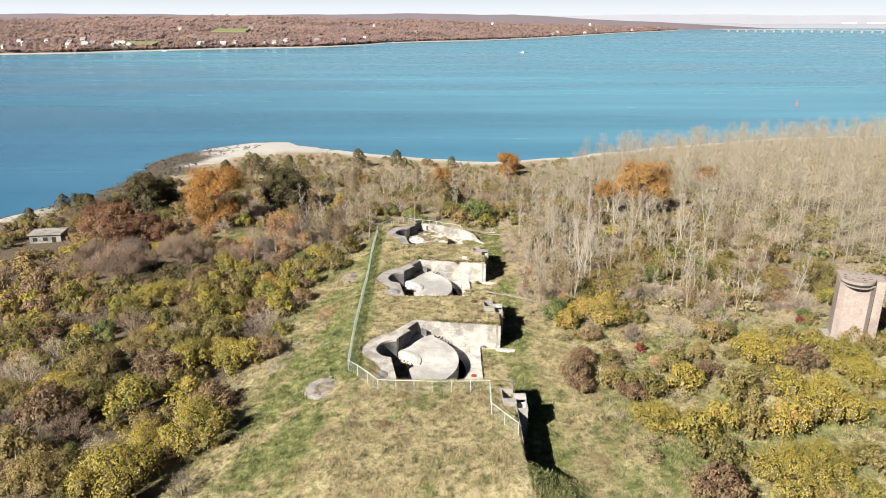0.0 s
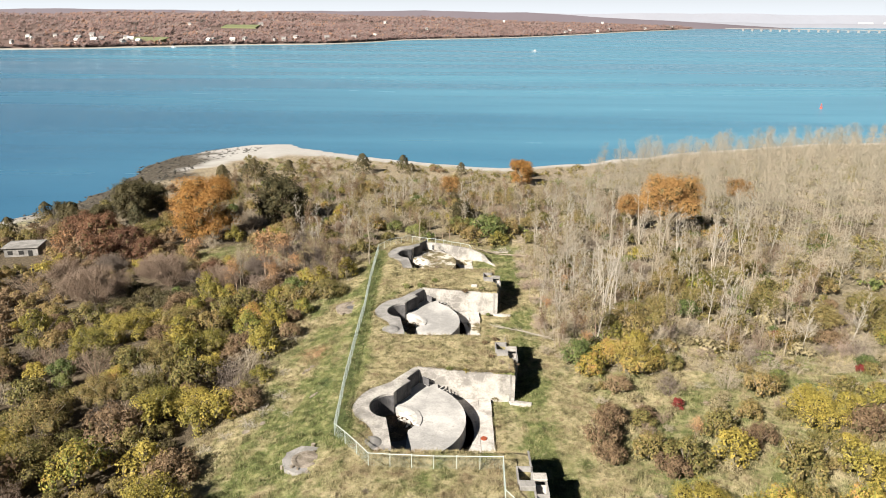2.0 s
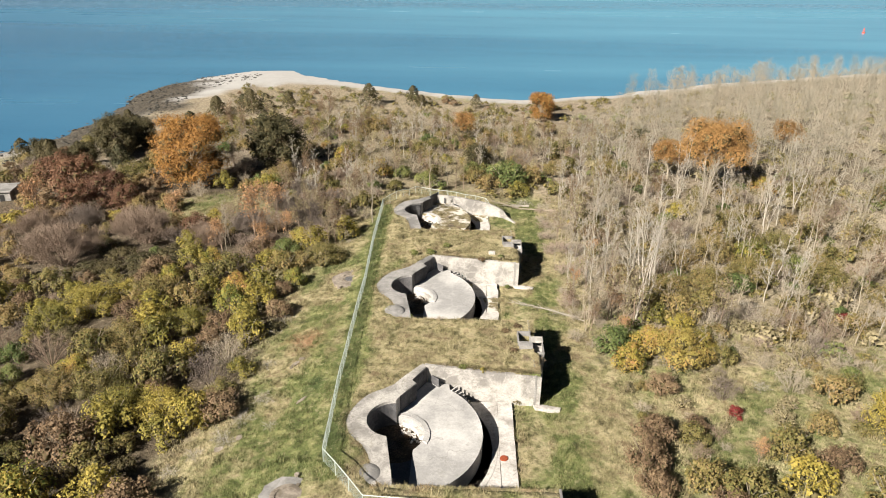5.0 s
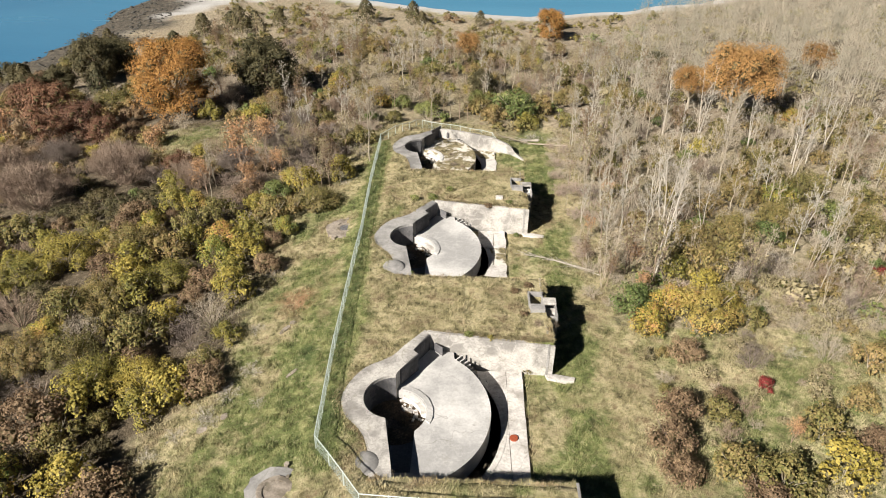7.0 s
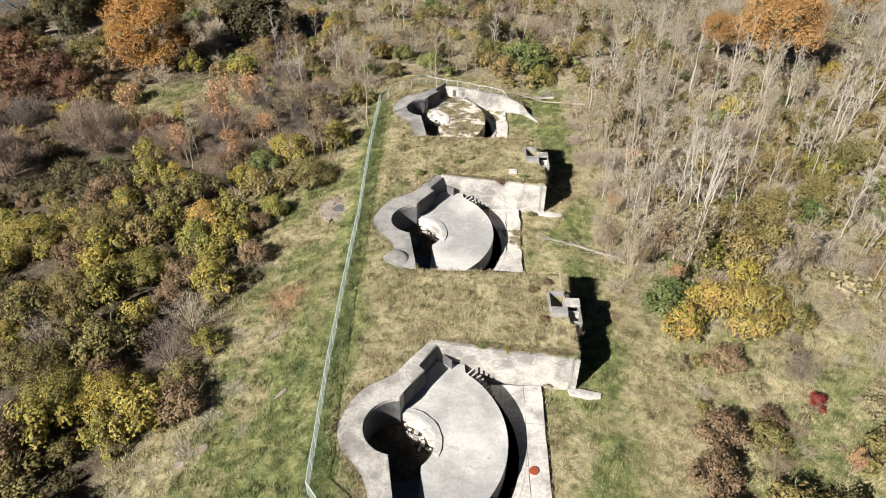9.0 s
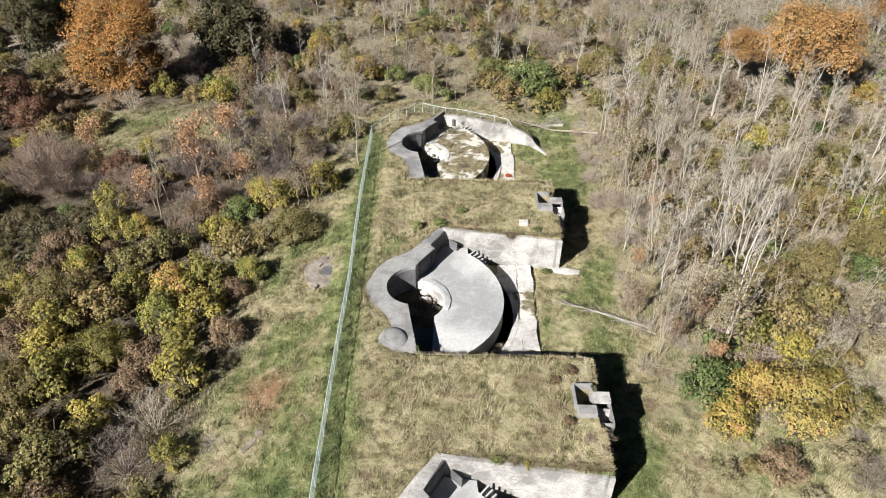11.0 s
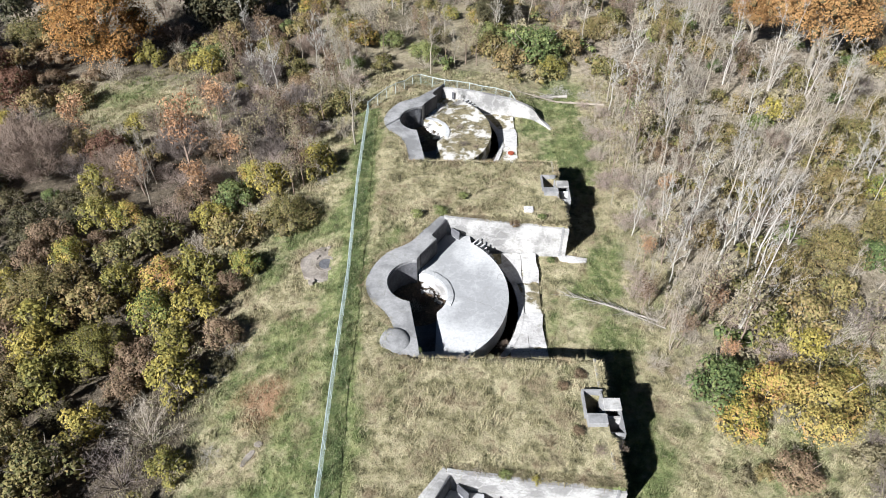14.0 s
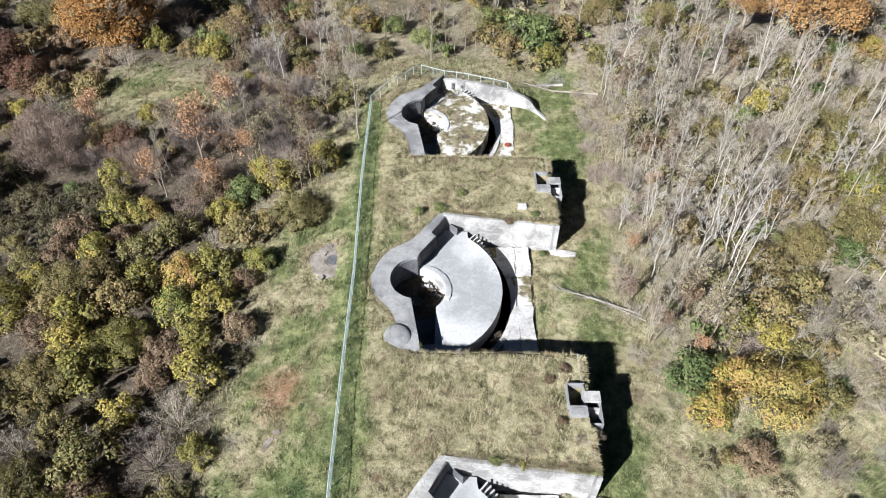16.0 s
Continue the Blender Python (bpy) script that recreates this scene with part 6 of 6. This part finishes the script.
def grass(name, n, area, h, label):
    x, y = rng.uniform(area[0], area[1], n), rng.uniform(area[2], area[3], n)
    bunch = rng.randint(0, n // 7, n)
    loose = rng.uniform(size=n) < 0.45
    x, y = np.where(loose, x, x[bunch] + rng.normal(0, 0.26, n)), np.where(loose, y, y[bunch] + rng.normal(0, 0.26, n))
    keep = np.ones(n, dtype=bool)
    for k in range(3):
        lx, ly = x - SHIFT * k, y - PITCH * k
        keep &= ~(inside(lx + rng.normal(0, 0.12, n), ly + rng.normal(0, 0.12, n), OUTER + np.array((-0.05, 0))) | ((lx > -9) & (lx < 9.9) & (ly > 88.3) & (ly < 88.9)) | ((lx > 9.3) & (lx < 10.1)))
        keep &= ~((lx > -4.6) & (lx < 9.9) & (np.abs(ly - wall_line(lx)) < 0.3))
        keep &= ~((lx > 7.2) & (lx < 10.6) & (ly > 112.8) & (ly < 117.5))
    keep &= ~((np.hypot(x + 16.7, y - 87.2) < 2.3) | (np.hypot(x + 18.1, y - 135.4) < 2.4))
    keep &= waves(x, y, 6, 21) + rng.normal(0, 0.5, n) > -1.5
    x, y = x[keep], y[keep]
    n = len(x)
    z = ground_z(x, y)
    tall = h * (0.75 + 0.5 * waves(x, y, 4, 22)) * rng.uniform(0.6, 1.3, n)
    tall = np.maximum(tall, 0.12) * np.where(loose[keep], 0.75, 1.2)
    comb = 1.2 * waves(x, y, 9, 23)
    v, f = [], []
    for b in range(4):
        a = comb + rng.normal(0, 1.7, n)
        lean = tall * rng.uniform(0.1, 0.75, n)
        wx, wy = -np.sin(a) * 0.034, np.cos(a) * 0.034
        px, py = x + rng.normal(0, 0.12, n), y + rng.normal(0, 0.12, n)
        tip = np.stack([px + np.cos(a) * lean, py + np.sin(a) * lean, z + tall * rng.uniform(0.7, 1.0, n)], 1)
        v.append(np.stack([np.stack([px - wx, py - wy, z - 0.05], 1), np.stack([px + wx, py + wy, z - 0.05], 1), tip], 1))
    v = np.concatenate(v).reshape(-1, 3)
    ob = sheet(name, v, np.arange(len(v)).reshape(-1, 3), BLADE)
    ob.data.attributes.new("lush", "FLOAT", "POINT").data.foreach_set("value", np.repeat(np.tile(lushness(x, y), 4), 3).astype(np.float32))
    return tagged(ob, label, "grass", kind="stuff")


grass("long_grass", 118000, (-33, 22, 54, 186), 0.42, "long straw-coloured and green autumn grass")
grass("meadow_grass", 9000, (-72, -38, 168, 190), 0.5, "pale rough meadow grass among scrub")
grass("field_grass", 30000, (22, 72, 60, 132), 0.62, "tufted pale autumn grass between bushes")


def overhang(name, lines_of, label):
    """Long dry grass that hangs over the edges of the concrete; each line runs (x0, y0, x1, y1, z, way out x, y, drop)."""
    v, brown = [], []
    for x0, y0, x1, y1, z, ox, oy, drop in lines_of:
        n = int(math.hypot(x1 - x0, y1 - y0) * 120)
        s = rng.uniform(0, 1, n)
        clump = 0.55 + 0.5 * np.sin(s * 37 + x0) * np.sin(s * 91 + y0) + 0.3 * np.sin(s * 173)
        back = rng.uniform(-0.1, 0.75, n)
        x, y = x0 + (x1 - x0) * s - ox * back, y0 + (y1 - y0) * s - oy * back
        tall = np.maximum(0.15, drop * clump) * rng.uniform(0.6, 1.4, n)
        a = rng.normal(0, 0.7, n)
        dx, dy = ox * np.cos(a) - oy * np.sin(a), ox * np.sin(a) + oy * np.cos(a)
        tip = np.stack([x + dx * tall * 1.2, y + dy * tall * 1.2, z + rng.uniform(-0.35, 0.55, n) * tall], 1)
        w = 0.032
        v.append(np.stack([np.stack([x - dy * w, y + dx * w, np.full(n, z - 0.08)], 1), np.stack([x + dy * w, y - dx * w, np.full(n, z - 0.08)], 1), tip], 1).reshape(-1, 3))
        brown.append(np.repeat(np.clip(0.1 + 0.3 * np.sin(s * 23 + 1) * (oy > 0), 0, 0.4), 3))
    v = np.concatenate(v)
    ob = sheet(name, v, np.arange(len(v)).reshape(-1, 3), BLADE)
    ob.data.attributes.new("lush", "FLOAT", "POINT").data.foreach_set("value", np.full(len(v), 0.25, dtype=np.float32))
    ob.data.attributes.new("bracken", "FLOAT", "POINT").data.foreach_set("value", np.concatenate(brown).astype(np.float32))
    return tagged(ob, label, "grass", kind="stuff")


edges = []
for k in range(3):
    dx, dy, dz = SHIFT * k, PITCH * k, -SINK * k
    edges.append((-8.8 + dx, 88.65 + dy, 9.7 + dx, 88.65 + dy, 1.98 + dz + 0.2 * SINK, 0.0, 1.0, 0.4))
    if k < 2:
        edges.append((-4.6 + dx, 109.75 + dy, 9.7 + dx, 108.4 + dy, 1.95 + dz, -0.09, -1.0, 0.5))
        edges.append((9.6 + dx, 108.6 + dy, 9.6 + dx, 112.9 + dy, 1.9 + dz, 1.0, 0.0, 0.3))
        edges.append((9.6 + dx, 117.9 + dy, 9.6 + dx, 121.2 + dy, 1.9 + dz, 1.0, 0.0, 0.3))
edges.append((9.6, 70.8, 9.6, 80.0, 2.1, 1.0, 0.0, 0.3))
for k in range(3):      # along the outer edge of each parapet
    for (ax, ay), (bx, by) in zip(PARAPET[::3], PARAPET[3::3]):
        h = math.hypot(bx - ax, by - ay)
        ox, oy = (ay - by) / h, (bx - ax) / h
        edges.append((ax + SHIFT * k + ox * -0.25, ay + PITCH * k - oy * 0.25, bx + SHIFT * k - ox * 0.25, by + PITCH * k - oy * 0.25, float(ground_z(ax + SHIFT * k - ox * 0.5, ay + PITCH * k - oy * 0.5)), ox, oy, 0.35))
overhang("overhanging_grass", edges, "long dry grass hanging over the concrete edges")


# ---- outlying buildings ----
def hut():
    root = empty("concrete_hut", pose(-116.5, 196.5, float(ground_z(-116.5, 196.5)) - 0.1, 0, 0, 10) @ Matrix.Diagonal((1.1, 1.1, 1.0, 1.0)), category="hut", label="small flat-roofed pale concrete hut among bushes")
    part("body", boxed((-3.9, -2.6, -0.3), (3.9, 2.6, 2.7), 0.05), GREY, root)
    part("roof", boxed((-4.3, -3.0, 2.7), (4.3, 3.0, 3.05), 0.06), GREY, root, "thin flat concrete roof slab")
    for x in (-2.5, 0.0):
        part("window", boxed((x - 0.55, -2.66, 0.9), (x + 0.55, -2.5, 2.0)), HOLLOW, root, "black window opening")
    part("door", boxed((1.6, -2.66, -0.1), (2.6, -2.5, 2.0)), HOLLOW, root, "black door opening")


hut()


def tower():
    """The observation tower with its curved viewing slot."""
    root = empty("observation_tower", pose(71.6, 112.6, float(ground_z(71.6, 112.6)) - 0.2, 0, 0, -22), category="tower", label="pinkish concrete observation tower with a curved viewing slot")
    half = 2.7
    plan = [(-half, 2.6), (-half, -1.6), (-1.9, -2.6), (1.9, -2.6), (half, -1.6), (half, 2.6)]
    part("shaft", prism(plan, -0.4, 10.7, 0.05), PINK, root)
    part("sill", prism(arc(0, -1.6, 2.35, 180, 360, 14), 10.7, 10.8, 0.03), PINK, root)
    part("slot", prism(arc(0, -1.3, 2.2, 180, 360, 14) + [(2.2, 1.5), (-2.2, 1.5)], 10.7, 11.05), HOLLOW, root, "dark viewing slot")
    part("roof", prism(arc(0, -0.3, 2.75, 180, 360, 16) + [(2.85, 2.9), (-2.85, 2.9)], 11.05, 11.55, 0.06), PINK, root, "pinkish roof slab with dark marks")
    for i in range(3):
        part("lift_line", prism([(x * 1.004, y * 1.004) for x, y in plan], 2.6 + i * 2.7, 2.66 + i * 2.7), PINK, root)
    part("side_pier", boxed((half + 0.12, -1.4, -0.4), (half + 1.5, 2.5, 11.5), 0.05), PINK, root)
    part("pier_recess", boxed((half - 0.02, -1.1, -0.4), (half + 0.14, 2.3, 11.0)), HOLLOW, root, "dark joint between shaft and pier")
    part("back_wall", boxed((-half, 1.5, 10.7), (half, 2.6, 11.05)), PINK, root)
    rng = random.Random(3)
    for row, y in enumerate((-1.7, -0.7, 0.4, 1.5)):
        for i in range(5):
            x = -2.1 + i * 0.95 + rng.uniform(-0.15, 0.15)
            if abs(x) < 2.3 and rng.random() < 0.8:
                part("mark", boxed((x, y, 11.53), (x + rng.uniform(0.3, 0.6), y + 0.24, 11.562)), HOLLOW, root, "dark painted mark")
    part("plinth", prism([(-5.0, -0.5), (-2.6, -1.6), (-2.6, 2.2), (-4.6, 1.6)], -0.6, 0.45, 0.06), CONCRETE, root, "low broken concrete plinth")


tower()


# ---- across the water ----
FAR = rounded([(-2600, 900), (-1700, 1050), (-803, 1309), (-630, 1418), (-463, 1546), (-286, 1635), (-198, 1770), (-126, 1928), (60, 2080), (201, 2227), (428, 2556), (763, 3120), (1100, 3600), (1500, 4300)], 5)


def far_shore():
    """The opposite shore: a bank that rises from the beach to low hills."""
    steps = [(0, -14), (12, -12.2), (40, -6), (150, 2), (400, 16), (800, 30), (1400, 40), (2200, 46)]
    v, n = [], len(FAR)
    for d, h in steps:
        for i, (x, y) in enumerate(FAR):
            fade = float(np.interp(x, [-800, 0, 700, 1300], [0.9, 1.0, 0.55, 0.25]))
            hill = float(waves(np.array(x + d), np.array(y), 700, 31)) * 0.25 + 1
            dx, dy = -0.45 * d, 0.89 * d
            v.append((x + dx, y + dy, h if d < 60 else h * fade * hill))
    f = [(r * n + i, r * n + i + 1, (r + 1) * n + i + 1, (r + 1) * n + i) for r in range(len(steps) - 1) for i in range(n - 1)]
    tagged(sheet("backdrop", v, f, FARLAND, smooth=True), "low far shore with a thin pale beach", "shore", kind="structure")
    r = np.random.RandomState(12)
    b = Blend()
    line = np.array(FAR)
    for i in range(17000):
        s = r.uniform(0, len(line) - 1.001)
        j = int(s)
        x, y = line[j] + (line[j + 1] - line[j]) * (s - j)
        d = 18 + 1900 * r.uniform(0, 1) ** 2.0
        fade = float(np.interp(x, [-800, 0, 700, 1300], [0.9, 1.0, 0.55, 0.25]))
        h = np.interp(d, [q[0] for q in steps], [q[1] for q in steps])
        hill = float(waves(np.array(x + d), np.array(y), 700, 31)) * 0.25 + 1
        z = h if d < 60 else h * fade * hill
        px, py = x - 0.45 * d, y + 0.89 * d
        if (-650 < x < -580 and 60 < d < 120) or (-470 < x < -360 and 280 < d < 420):
            continue
        size = r.uniform(3.5, 7.5) * (1 + d / 2500)
        m = 7
        c = r.normal(0, 0.42, (m, 3)) * np.array((size, size, size * 0.55)) + np.array((px, py, z + size * 0.55))
        b.add(*leaf_cloud(c, np.array((-0.3, -0.6, 0.8)) + r.normal(0, 0.14, (m, 3)), size * r.uniform(0.35, 0.65, m), r))
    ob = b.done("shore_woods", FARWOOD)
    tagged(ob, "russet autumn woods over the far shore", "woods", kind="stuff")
    # a pale line of beach
    v, n = [], len(FAR)
    for d, h in ((-6, -13.3), (-2, -12.6), (16, -11.6)):
        v += [(x - 0.45 * d, y + 0.89 * d, h + 0.2) for x, y in FAR]
    f = [(q * n + i, q * n + i + 1, (q + 1) * n + i + 1, (q + 1) * n + i) for q in range(2) for i in range(n - 1)]
    tagged(sheet("beach", v, f, STONE), "thin pale beach of the far shore", "beach", kind="structure")


far_shore()
def ridge(y, x0, x1, height, material, label):
    """A low line of hills near the horizon."""
    xs = np.arange(x0, x1, 90.0)
    v = []
    for row in range(3):
        for q, x in enumerate(xs):
            top = height + 3.5 * math.sin(q * 0.31) + 2.0 * math.sin(q * 0.83 + 1) + 0.9 * math.sin(q * 2.1)
            top = SEA + (top - SEA) * min(1.0, (x1 - x) / 1500)
            v.append((x, y + 30 * row, (SEA - 1, SEA + 0.6 * (top - SEA), top)[row]))
    n = len(xs)
    f = [(r * n + q, r * n + q + 1, (r + 1) * n + q + 1, (r + 1) * n + q) for r in range(2) for q in range(n - 1)]
    tagged(sheet("backdrop", v, f, material, smooth=True), label, "hills", kind="structure")


ridge(3900, -4300, 1900, 66, HAZE_MAUVE, "wooded hills behind the far shore, tinted mauve for haze")
ridge(4760, -4300, 6400, 66, HAZE_BLUE, "hazy low hills along the horizon")
ridge(4560, 950, 4300, 14, HAZE_BLUE, "low wooded land across the bay")


def far_house(x, y, z, w, turn, roof):
    root = empty("far_house", pose(x, y, z, 0, 0, turn), category="house", group="houses on the far shore", label="small white house with a grey roof among far trees")
    part("wall", boxed((-w / 2, -w * 0.35, -2), (w / 2, w * 0.35, w * 0.45)), WHITE, root)
    bm = bmesh.new()
    a = [bm.verts.new(p) for p in ((-w * 0.55, -w * 0.42, w * 0.42), (w * 0.55, -w * 0.42, w * 0.42), (w * 0.55, w * 0.42, w * 0.42), (-w * 0.55, w * 0.42, w * 0.42), (-w * 0.55, 0, w * 0.8), (w * 0.55, 0, w * 0.8))]
    for q in ((0, 1, 5, 4), (2, 3, 4, 5), (0, 4, 3), (1, 2, 5), (0, 3, 2, 1)):
        bm.faces.new([a[i] for i in q])
    part("roof", bm, roof, root)
    for i in range(3):
        part("window", boxed((-w * 0.36 + i * w * 0.27, -w * 0.355, w * 0.12), (-w * 0.22 + i * w * 0.27, -w * 0.34, w * 0.3)), HOLLOW, root)
    return root


R2 = random.Random(8)
for i in range(44):
    if i < 20:
        s, d = R2.uniform(9.5, 15.5), R2.uniform(25, 150)
    else:
        s, d = R2.uniform(15, 60), R2.choice((R2.uniform(22, 60), R2.uniform(22, 60), R2.uniform(200, 700)))
    j = int(s)
    x = FAR[j][0] + (FAR[j + 1][0] - FAR[j][0]) * (s - j) - 0.45 * d
    y = FAR[j][1] + (FAR[j + 1][1] - FAR[j][1]) * (s - j) + 0.89 * d
    z = float(np.interp(d, [0, 40, 150, 400, 800], [-12, -4, 5, 18, 32]))
    far_house(x, y, z, R2.uniform(7, 12), R2.uniform(-50, 20), R2.choice((GREYROOF, GREYROOF, WHITE)))
for x, y, z, w, l in ((-625, 1500, 4, 70, 40), (-560, 1930, 22, 90, 50)):
    tagged(part("lawn", prism([(x - w / 2, y - l / 2), (x + w / 2, y - l / 2), (x + w / 2, y + l / 2), (x - w / 2, y + l / 2)], z - 12, lambda px, py: z - 4.5 + 0.11 * (py - (y - l / 2))), LAWN), "pale green lawn on the far shore", "lawn", kind="structure")


def trestle_bridge():
    root = empty("bridge", category="bridge", label="long low trestle bridge with an arched span far off")
    a, b = Vector((1330, 3450, 0)), Vector((2500, 2830, 0))
    along = (b - a).normalized()
    m = Matrix.Translation(a) @ Matrix((along, Vector((-along.y, along.x, 0)), (0, 0, 1))).transposed().to_4x4()
    length = (b - a).length
    part("deck", boxed((-60, -6, -3.5), (length, 6, -0.8), 0.0, m), GREYROOF, root)
    n = 34
    for i in range(n):
        x = length * (i + 0.5) / n
        part("pier", boxed((x - 4.5, -5, -15), (x + 4.5, 5, -3.4), 0.0, m), GREYROOF, root)
    for side in (-5, 5):
        bm = bmesh.new()
        pts = [m @ Vector((length * 0.655 + 100 * t, side, -0.5 + 15 * (1 - (2 * t - 1) ** 2) ** 0.6)) for t in np.linspace(0, 1, 9)]
        for p, q in zip(pts, pts[1:]):
            rod(bm, p, q, 1.3, 1.3, 4)
        for p in pts[1:-1]:
            rod(bm, p, (p.x, p.y, -1), 0.6, 0.6, 4)
        part("arch", bm, GREYROOF, root)


trestle_bridge()
for x, w in ((2560, 60), (2720, 110), (2900, 150)):
    tagged(part("far_building", boxed((x, 4640, SEA), (x + w, 4700, 20)), WHITE), "long pale building on the horizon", "building", group="far buildings")


def boat(x, y, turn):
    root = empty("motor_boat", pose(x, y, SEA, 0, 0, turn), category="boat", group="boats", label="small white motor boat on the bay")
    hull = [(-4, -1.2), (2, -1.3), (4.5, 0), (2, 1.3), (-4, 1.2)]
    part("hull", prism(hull, -0.4, 1.2, 0.1), WHITE, root)
    part("cabin", boxed((-1.5, -0.8, 1.2), (1.2, 0.8, 2.6), 0.15), WHITE, root)
    part("mast", rod(bmesh.new(), (-0.3, 0, 2.5), (-0.3, 0, 5.0), 0.12), STEEL, root)


boat(153, 1384, 20)
boat(-556, 1445, 0)


def buoy(x, y):
    root = empty("buoy", pose(x, y, SEA) @ Matrix.Diagonal((0.75, 0.75, 0.75, 1.0)), category="buoy", label="red channel buoy afloat on the bay")
    bm = bmesh.new()
    bmesh.ops.create_cone(bm, cap_ends=True, segments=14, radius1=1.3, radius2=1.2, depth=1.6, matrix=Matrix.Translation((0, 0, 0.4)))
    part("float", bm, RED, root)
    bm = bmesh.new()
    for a in range(4):
        c, s = math.cos(a * 1.57), math.sin(a * 1.57)
        rod(bm, (c * 0.9, s * 0.9, 1.2), (c * 0.3, s * 0.3, 4.4), 0.09)
    part("cage", bm, RED, root)
    bm = bmesh.new()
    bmesh.ops.create_cone(bm, cap_ends=True, segments=10, radius1=0.6, radius2=0.15, depth=1.3, matrix=Matrix.Translation((0, 0, 4.4)))
    part("top_mark", bm, RED, root)


buoy(273.5, 546)
